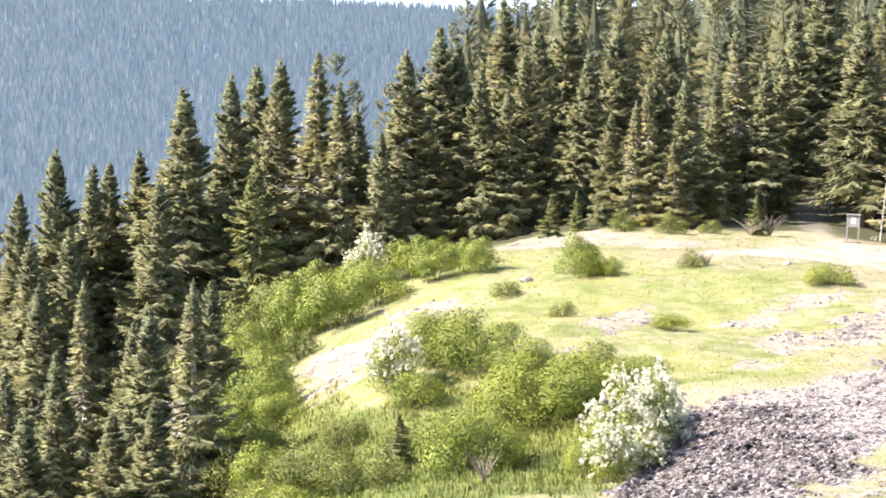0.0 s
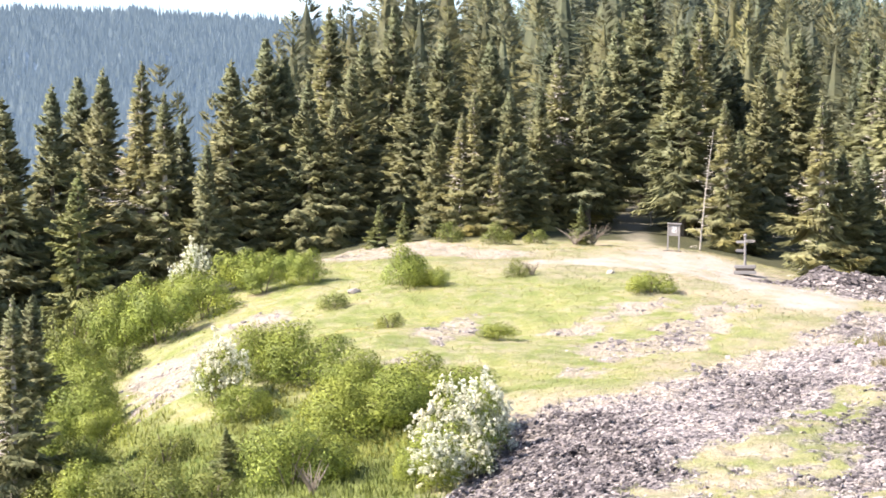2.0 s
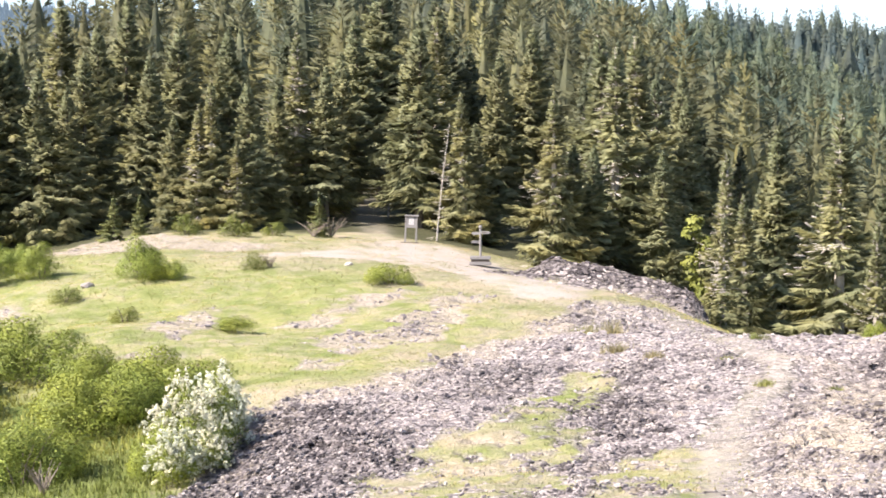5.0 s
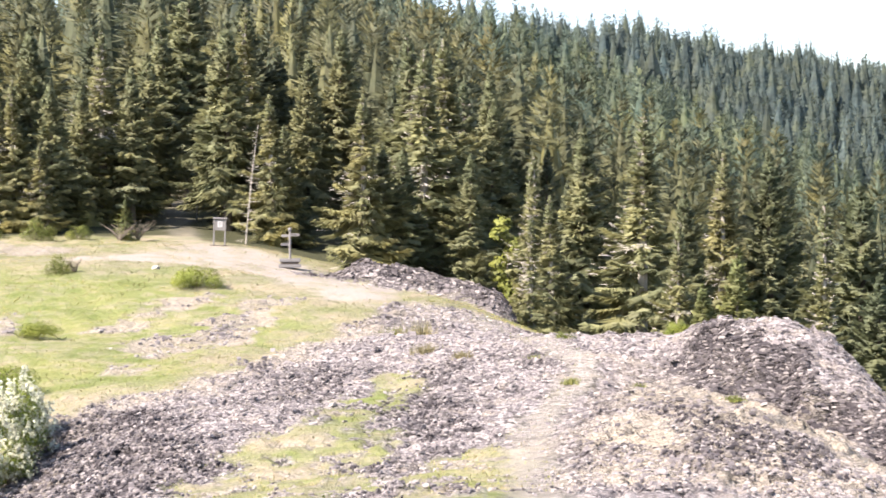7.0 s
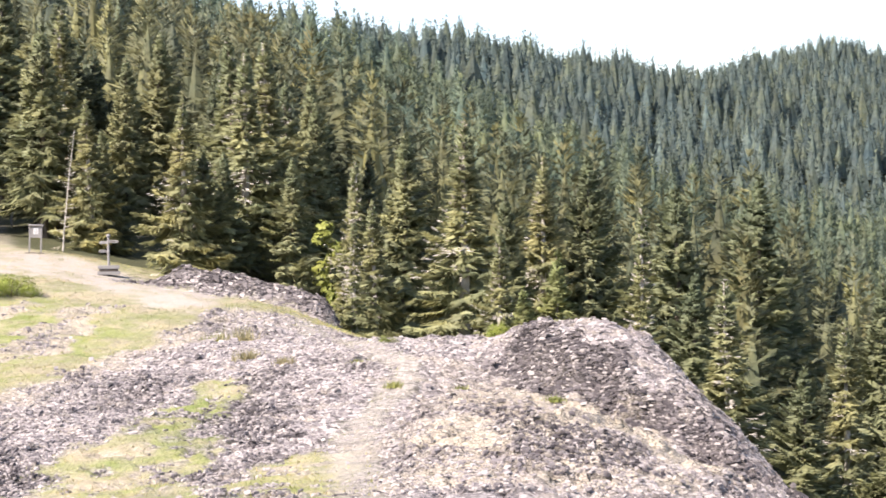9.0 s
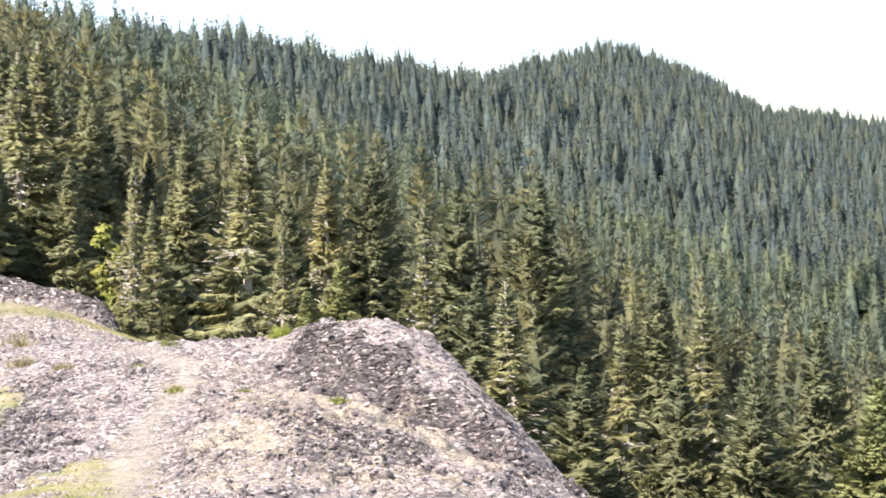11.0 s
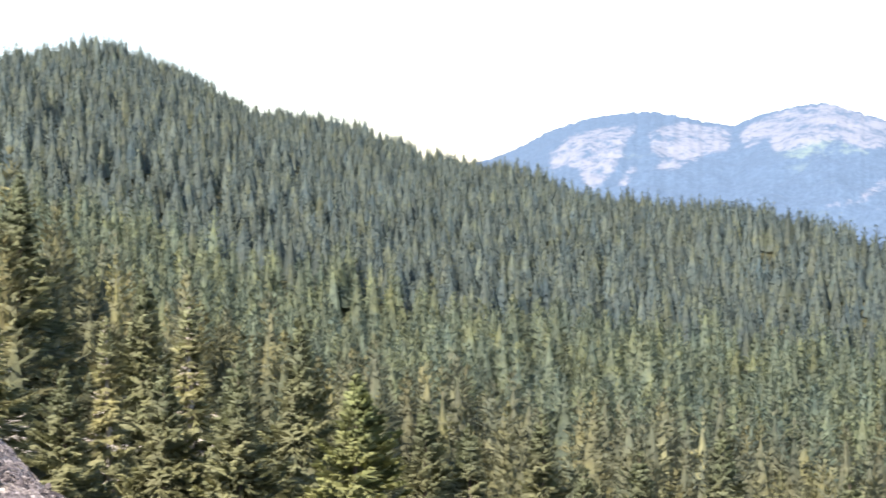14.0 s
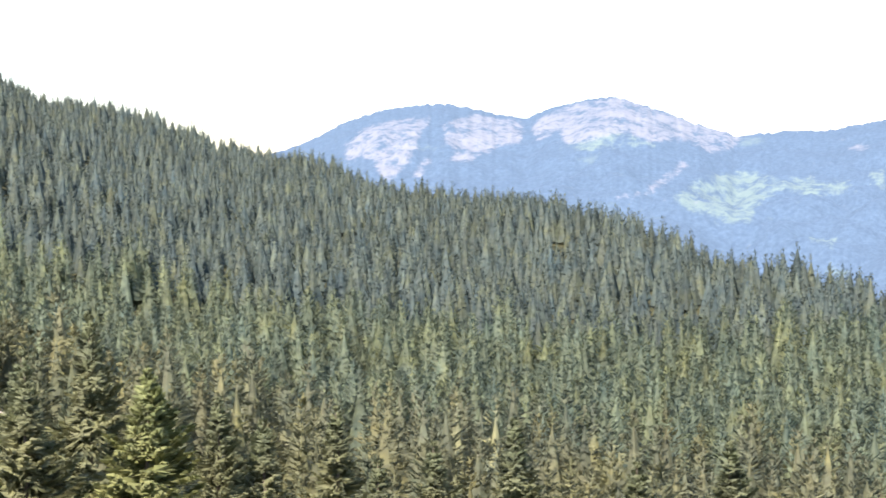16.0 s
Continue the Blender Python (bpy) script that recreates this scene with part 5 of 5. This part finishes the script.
# ---- signs and wood by the path ----
def signpost(x, y, turn):
    ob = thing("signpost", "grey wooden fingerpost with two arms on a stacked timber base", "signpost")
    for k, (w, z) in enumerate(((0.92, 0.09), (0.76, 0.21), (0.88, 0.33))):
        bm = bmesh.new()
        for side in (-1, 1):
            box(bm, (w, 0.2, 0.13 if k != 1 else 0.1), (0, side * w * 0.28, z), 0, 0.015)
        box(bm, (w * 0.9, w * 0.5, 0.09), (0, 0, z), 0, 0.01)
        # middle course: dark colour stands in for the shaded gap between timbers
        part("base_timber", bm, TIMBER_DARK if k == 1 else TIMBER, ob, "recessed timber with the gap's shade in its dark colour" if k == 1 else "")
    bm = bmesh.new()
    tube(bm, (0, 0, 0.3), (0, 0, 1.58), 0.055, 0.048, 12)
    part("post", bm, TIMBER, ob)
    bm = bmesh.new()
    bmesh.ops.create_uvsphere(bm, u_segments=14, v_segments=8, radius=0.085, matrix=Matrix.Translation((0, 0, 1.63)))
    part("finial", bm, TIMBER, ob, "rounded pale finial")
    for z, reach, way in ((1.40, 0.36, -0.1), (1.36, 0.34, 3.0), (1.0, 0.34, 3.3)):
        bm = bmesh.new()
        outline = [(0.03, -0.06), (reach, -0.06), (reach + 0.07, 0.0), (reach, 0.06), (0.03, 0.06)]
        front = [bm.verts.new((px, -0.07, pz + z)) for px, pz in outline]
        back = [bm.verts.new((px, -0.045, pz + z)) for px, pz in outline]
        bm.faces.new(front)
        bm.faces.new(back[::-1])
        for i in range(5):
            j = (i + 1) % 5
            bm.faces.new((front[i], back[i], back[j], front[j]))
        bmesh.ops.transform(bm, matrix=Matrix.Rotation(way, 4, "Z"), verts=bm.verts)
        bmesh.ops.recalc_face_normals(bm, faces=bm.faces)
        arm = part("arm", bm, TIMBER, ob, "pointed wooden arm")
        bm = bmesh.new()
        box(bm, (reach * 0.6, 0.006, 0.03), (reach * 0.5, -0.075, z), 0, 0.001)
        bmesh.ops.transform(bm, matrix=Matrix.Rotation(way, 4, "Z"), verts=bm.verts)
        part("lettering", bm, TIMBER_DARK, arm, "dark unreadable line of writing")
    ob.matrix_basis = Matrix.LocRotScale((x, y, float(top_of(x, y)) + 0.03), Euler((0, 0, turn)), None)


def notice_board(x, y, turn):
    ob = thing("notice_board", "small grey timber notice board on two posts by the path", "notice board")
    for px in (-0.27, 0.24):
        bm = bmesh.new()
        box(bm, (0.07, 0.07, 1.35), (px, 0, 0.6), 0, 0.008)
        part("post", bm, TIMBER, ob)
    bm = bmesh.new()
    box(bm, (0.66, 0.13, 0.06), (0, -0.02, 1.29), 0, 0.008, 0.15)
    part("roof_rail", bm, TIMBER, ob)
    bm = bmesh.new()
    box(bm, (0.46, 0.035, 0.5), (-0.015, 0, 0.98), 0, 0.006)
    panel = part("panel", bm, TIMBER, ob)
    bm = bmesh.new()
    box(bm, (0.22, 0.006, 0.28), (0.0, -0.022, 1.02), 0, 0.001)
    part("notice", bm, PAPER, panel, "faded pale notice sheet")
    for k in range(4):
        bm = bmesh.new()
        box(bm, (0.16, 0.002, 0.014), (0.0, -0.027, 1.10 - 0.055 * k), 0, 0.0005)
        part("line", bm, TIMBER_DARK, panel, "dark unreadable line of writing")
    bm = bmesh.new()
    box(bm, (0.85, 0.3, 0.07), (-0.05, -0.05, 0.02), 0.1, 0.015)
    part("foot_board", bm, TIMBER_DARK, ob, "dark timber on the ground")
    ob.matrix_basis = Matrix.LocRotScale((x, y, float(top_of(x, y)) - 0.04), Euler((0, radians(2), turn)), None)


def marker_post(x, y):
    ob = thing("marker_post", "short wooden post with a white plate by the forest path", "marker")
    bm = bmesh.new()
    box(bm, (0.08, 0.08, 0.95), (0, 0, 0.4), 0, 0.01)
    part("post", bm, TIMBER, ob)
    bm = bmesh.new()
    box(bm, (0.2, 0.015, 0.24), (0, -0.05, 0.82), 0, 0.004)
    part("plate", bm, PAPER, ob, "white plate")
    ob.location = (x, y, float(height(x, y)))


def dead_tree(x, y, h, lean):
    rng = np.random.default_rng(91)
    ob = thing("dead_tree", "leaning bare grey dead trunk with broken twigs", "tree")
    part("trunk", trunk_mesh(h, 0.028, rng, BARK_DEAD, 0.03), None, ob)
    for k in range(34):
        bm = bmesh.new()
        z, a = h * (0.12 + 0.025 * k), rng.uniform(0, 6.28)
        long = rng.uniform(0.25, 0.7) * (1.2 - z / h)
        tube(bm, (0, 0, z), (math.cos(a) * long, math.sin(a) * long, z + long * rng.uniform(-0.2, 0.3)), 0.018, 0.005, 5)
        part("twig", bm, BARK_DEAD, ob)
    ob.matrix_basis = Matrix.LocRotScale((x, y, float(height(x, y)) - 0.1), Euler((0, lean, 0)), None)


def dead_shrub(x, y, w, h, seed):
    rng = np.random.default_rng(seed)
    ob = thing("dead_shrub", "bare grey-brown dead shrub of tangled twigs", "shrub")
    for k in range(22):
        bm = bmesh.new()
        a, s = rng.uniform(0, 6.28), rng.uniform(0.4, 1.0)
        mid = Vector((math.cos(a) * w * 0.2 * s, math.sin(a) * w * 0.2 * s, h * 0.5 * s))
        end = mid + Vector((math.cos(a + rng.normal(0, 0.6)) * w * 0.3 * s, math.sin(a) * w * 0.3 * s, h * 0.45 * s))
        tube(bm, (0, 0, -0.05), mid, 0.018, 0.012, 5)
        tube(bm, mid, end, 0.012, 0.004, 5)
        tube(bm, mid, mid + Vector((rng.normal(0, 0.2) * w, rng.normal(0, 0.2) * w, h * 0.25)), 0.008, 0.003, 4)
        part("twig", bm, BARK_BROWN, ob)
    ob.location = (x, y, float(height(x, y)))


signpost(19.75, 65.7, radians(-18))
notice_board(18.55, 73.0, radians(-20))
marker_post(20.6, 86.0)
dead_tree(20.5, 75.6, 5.9, radians(4.5))
dead_shrub(15.4, 76.0, 2.2, 1.1, 5)
dead_shrub(14.4, 75.4, 1.8, 0.9, 6)
dead_shrub(0.95, 35.0, 0.9, 0.8, 7)
dead_shrub(10.2, 62.4, 0.9, 0.8, 8)


# ---- grass ----
def blades(rng, x, y, z, low, high, per, thick):
    """Tufts of single blades, each a bent sliver."""
    n = len(x) * per
    bx, by = np.repeat(x, per) + rng.normal(0, 0.05, n), np.repeat(y, per) + rng.normal(0, 0.05, n)
    h = rng.uniform(low, high, n)
    a, lean = rng.uniform(0, 6.28, n), rng.uniform(0.1, 0.7, n)
    base = np.stack([bx, by, np.repeat(z, per) - 0.03], -1)
    tip = base + np.stack([np.cos(a) * h * lean, np.sin(a) * h * lean, h], -1)
    side = np.stack([np.sin(a), -np.cos(a), 0 * a], -1) * (thick * rng.uniform(0.6, 1.4, n))[:, None]
    v = np.stack([base - side, base + side, tip], 1).reshape(-1, 3)
    return v, np.arange(3 * n).reshape(n, 3)


def make_grass():
    rng = np.random.default_rng(23)
    n = 110000
    a, r = np.radians(rng.uniform(-8, 27, n)), np.sqrt(rng.uniform(24.0 ** 2, 78.0 ** 2, n))
    x, y = r * np.sin(a), r * np.cos(a)
    rock, bare, meadow, dry = covers(x, y)
    keep = (rng.random(n) < meadow * (1 - rock) * (1 - bare) * (0.3 + 0.7 * waves(x, y, 1.8, 91)))
    dried = rng.random(n) < 0.25 + 0.6 * dry
    rank = rng.random(n) < 0.9 * lushness(x, y) * (x < 6) * (y < 60)
    for name, label, pick, material in (("tall_grass", "rank olive green grass and weeds between the bushes", rank, LEAVES_DULL), ("meadow_grass", "fresh green meadow grass in tufts", keep & ~dried, BLADES), ("dry_grass", "straw-coloured dry grass among the green", keep & dried, BLADES_DRY)):
        px, py = x[pick], y[pick]
        v, f = blades(rng, px, py, top_of(px, py), 0.03 + 0.05 * (name == "tall_grass"), 0.24 if name == "tall_grass" else 0.085, 4, 0.013 + 0.006 * (name == "tall_grass"))
        up = unit(np.repeat(rng.normal(0, 0.3, (len(f), 3)), 3, axis=0) + np.array([-0.2, 0, 1.0]))
        tagged(new(name, mesh_of(name, v, f, material, False, up)), label, "grass", kind="stuff")


make_grass()


def grass_tuft(x, y, w, h, material, label, seed):
    rng = np.random.default_rng(seed)
    n = 60
    px, py = rng.normal(0, w * 0.25, n), rng.normal(0, w * 0.16, n)
    v, f = blades(rng, px, py, 0 * px, h * 0.3, h * 1.2, 4, 0.012)
    ob = tagged(new("grass_tuft", mesh_of("grass_tuft", v, f, material)), label, "grass", "tufts on the rock", "stuff")
    ob.location = (x, y, float(top_of(x, y)))


for k, (x, y, w, h, dry_one) in enumerate(((17.9, 45.9, 1.5, 0.5, 1), (17.4, 46.6, 1.0, 0.4, 0), (16.06, 40.6, 0.8, 0.34, 1), (16.06, 38.1, 0.45, 0.24, 1), (16.5, 47.1, 0.3, 0.15, 1), (18.3, 33.0, 0.5, 0.15, 0), (19.3, 30.6, 0.5, 0.14, 0), (17.2, 36.2, 0.4, 0.15, 0), (16.8, 33.4, 0.45, 0.16, 0))):
    grass_tuft(x, y, w, h, BLADES_DRY if dry_one else BLADES, "tuft of dry yellow-brown grass on the rock" if dry_one else "low tuft of green grass on the rock", 300 + k)


# ---- stones ----
def stone_mesh(rng, detail=1):
    bm = bmesh.new()
    bmesh.ops.create_icosphere(bm, subdivisions=detail, radius=0.5)
    stretch = Vector((rng.uniform(0.8, 1.3), rng.uniform(0.6, 1.0), rng.uniform(0.35, 0.7)))
    for v in bm.verts:
        v.co *= rng.uniform(0.72, 1.15)
        v.co = Vector((v.co.x * stretch.x, v.co.y * stretch.y, v.co.z * stretch.z))
    me = bpy.data.meshes.new("stone")
    bm.to_mesh(me)
    bm.free()
    me.materials.append(STONE)
    return me


def strike(x):
    """The way the beds run, which swings round from the rounded outcrop to the tall one."""
    return np.radians(np.interp(x, [4.0, 9.0, 16.0, 22.0, 30.0], [14.0, 8.0, -12.0, -48.0, -55.0]))


def bedded_stones(x, y, long, wide, thick, rng, dip, unrest, sink):
    """Angular blocks lying along the beds, each leaning its own way: eight corners, five open sides."""
    m = len(x)
    step = 0.25
    gx = (height(x + step, y) - height(x - step, y)) / (2 * step)
    gy = (height(x, y + step) - height(x, y - step)) / (2 * step)
    gx, gy = np.clip(gx, -0.5, 0.5), np.clip(gy, -0.5, 0.5)
    a = strike(x) + rng.normal(0, 0.2, m)
    u, v = np.stack([np.cos(a), np.sin(a)], -1), np.stack([-np.sin(a), np.cos(a)], -1)
    corner = np.array([(-1, -1, 0), (1, -1, 0), (1, 1, 0), (-1, 1, 0), (-1, -1, 1), (1, -1, 1), (1, 1, 1), (-1, 1, 1)], float)
    local = corner[None] + rng.uniform(-0.28, 0.28, (m, 8, 3)) * np.array([1, 1, 0.55])
    local[:, 4:, :2] *= rng.uniform(0.62, 0.95, (m, 1, 1))
    px, py, pz = local[..., 0] * long[:, None] / 2, local[..., 1] * wide[:, None] / 2, local[..., 2] * thick[:, None] - sink
    pz = pz + py * np.tan(rng.normal(dip, unrest, m))[:, None] + px * np.tan(rng.normal(0, 0.6 * unrest, m))[:, None]
    wx = u[:, :1] * px + v[:, :1] * py
    wy = u[:, 1:] * px + v[:, 1:] * py
    wz = pz + gx[:, None] * wx + gy[:, None] * wy
    verts = np.stack([x[:, None] + wx, y[:, None] + wy, top_of(x, y)[:, None] + wz], -1)
    quad = np.array([(4, 5, 6, 7), (0, 1, 5, 4), (1, 2, 6, 5), (2, 3, 7, 6), (3, 0, 4, 7)])
    return verts.reshape(-1, 3), (quad[None] + 8 * np.arange(m)[:, None, None]).reshape(-1, 4)


def make_stones():
    rng = np.random.default_rng(41)
    shapes = [stone_mesh(rng) for _ in range(7)]
    for me in shapes:
        me.materials[0] = ROCKS
    # a jittered net of places over the bare rock
    g = 0.060
    x, y = np.meshgrid(np.arange(-7, 31, g), np.arange(20, 64, g * 0.8))
    x, y = (x + rng.uniform(-0.5, 0.5, x.shape) * g).ravel(), (y + rng.uniform(-0.5, 0.5, y.shape) * g).ravel()
    r, az = np.hypot(x, y), np.degrees(np.arctan2(x, y))
    seen = (r > 23.3) & (az > -7) & (az < 43)
    x, y, r = x[seen], y[seen], r[seen]
    rock, _, _, dry = covers(x, y)
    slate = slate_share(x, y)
    wall = smooth(1.5, 0.9, line_gap(x, y, WALL))
    trodden = smooth(1.0, 0.4, line_gap(x, y, TRAIL))
    clumps = waves(x, y, 0.8, 95)
    chance = rock ** 2 * np.clip(0.22 + 0.75 * slate + 0.35 * smooth(0.4, 0.7, clumps) - 0.25 * dry, 0.04, 0.95) * (1 - 0.6 * trodden) * np.where(r > 44, 0.25, 1.0)
    chance = np.maximum(chance * (1 - (0.85 - 0.85 * slate) * smooth(9.5, 6.5, np.hypot(x - 20.5, y - 28.5))), 0.3 * wall)
    keep = rng.random(len(x)) < chance
    x, y, r, slate, wall, clumps = x[keep], y[keep], r[keep], slate[keep], wall[keep], clumps[keep]
    m = len(x)
    craggy = np.clip(np.maximum(wall, smooth(7.5, 4.0, np.hypot(x - 22.5, y - 30.5))), 0, 1)
    long = (rng.gamma(4.0, 0.0085, m) + 0.024 + 0.008 * slate) * (1 + 0.35 * craggy) * np.where(r > 44, 1.5, 1.0)
    long = long * (1 + 0.25 * craggy)
    wide = long * rng.uniform(0.45, 0.8, m) * (1 - 0.4 * craggy)
    thick = long * rng.uniform(0.25, 0.5, m) * (0.85 + 0.4 * slate) * (1 - 0.5 * craggy)
    v, f = bedded_stones(x, y, long, wide, thick, rng, 0.2 - 0.32 * craggy, 0.22, 0.008)
    me = mesh_of("rubble", v, f, ROCKS)
    layer = me.color_attributes.new("rock_kind", "FLOAT_COLOR", "POINT")
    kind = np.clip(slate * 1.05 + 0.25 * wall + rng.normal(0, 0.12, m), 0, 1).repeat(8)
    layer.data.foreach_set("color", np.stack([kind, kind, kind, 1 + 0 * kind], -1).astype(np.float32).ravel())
    rubble = part("rubble", me, None, ground, "broken angular stones bedded in the rock")
    tagged(rubble, kind="stuff")
    # the larger loose stones that lie nearest
    near = rng.permutation(np.argsort(r)[:6000])[:280]
    z = top_of(x, y)
    for i in near:
        ob = new("stone", shapes[int(rng.integers(7))])
        ob.parent = ground
        s = rng.uniform(0.04, 0.11)
        ob.matrix_basis = Matrix.LocRotScale((x[i], y[i], z[i] + 0.02), Euler((rng.normal(0, 0.3), rng.normal(0, 0.3), rng.uniform(0, 6.28))), (s, s, s))


def boulder(x, y, s, seed, label, material):
    me = stone_mesh(np.random.default_rng(seed), 2)
    me.materials[0] = material
    ob = tagged(new("boulder", me), label, "stone")
    ob.matrix_basis = Matrix.LocRotScale((x, y, float(top_of(x, y)) + 0.1 * s), None, (s, s, s))


boulder(13.35, 62.5, 0.34, 61, "small pale stone standing in the grass", BARK_DEAD)
boulder(3.2, 61.1, 0.5, 62, "grey and white stone in the grass", STONE)
make_stones()
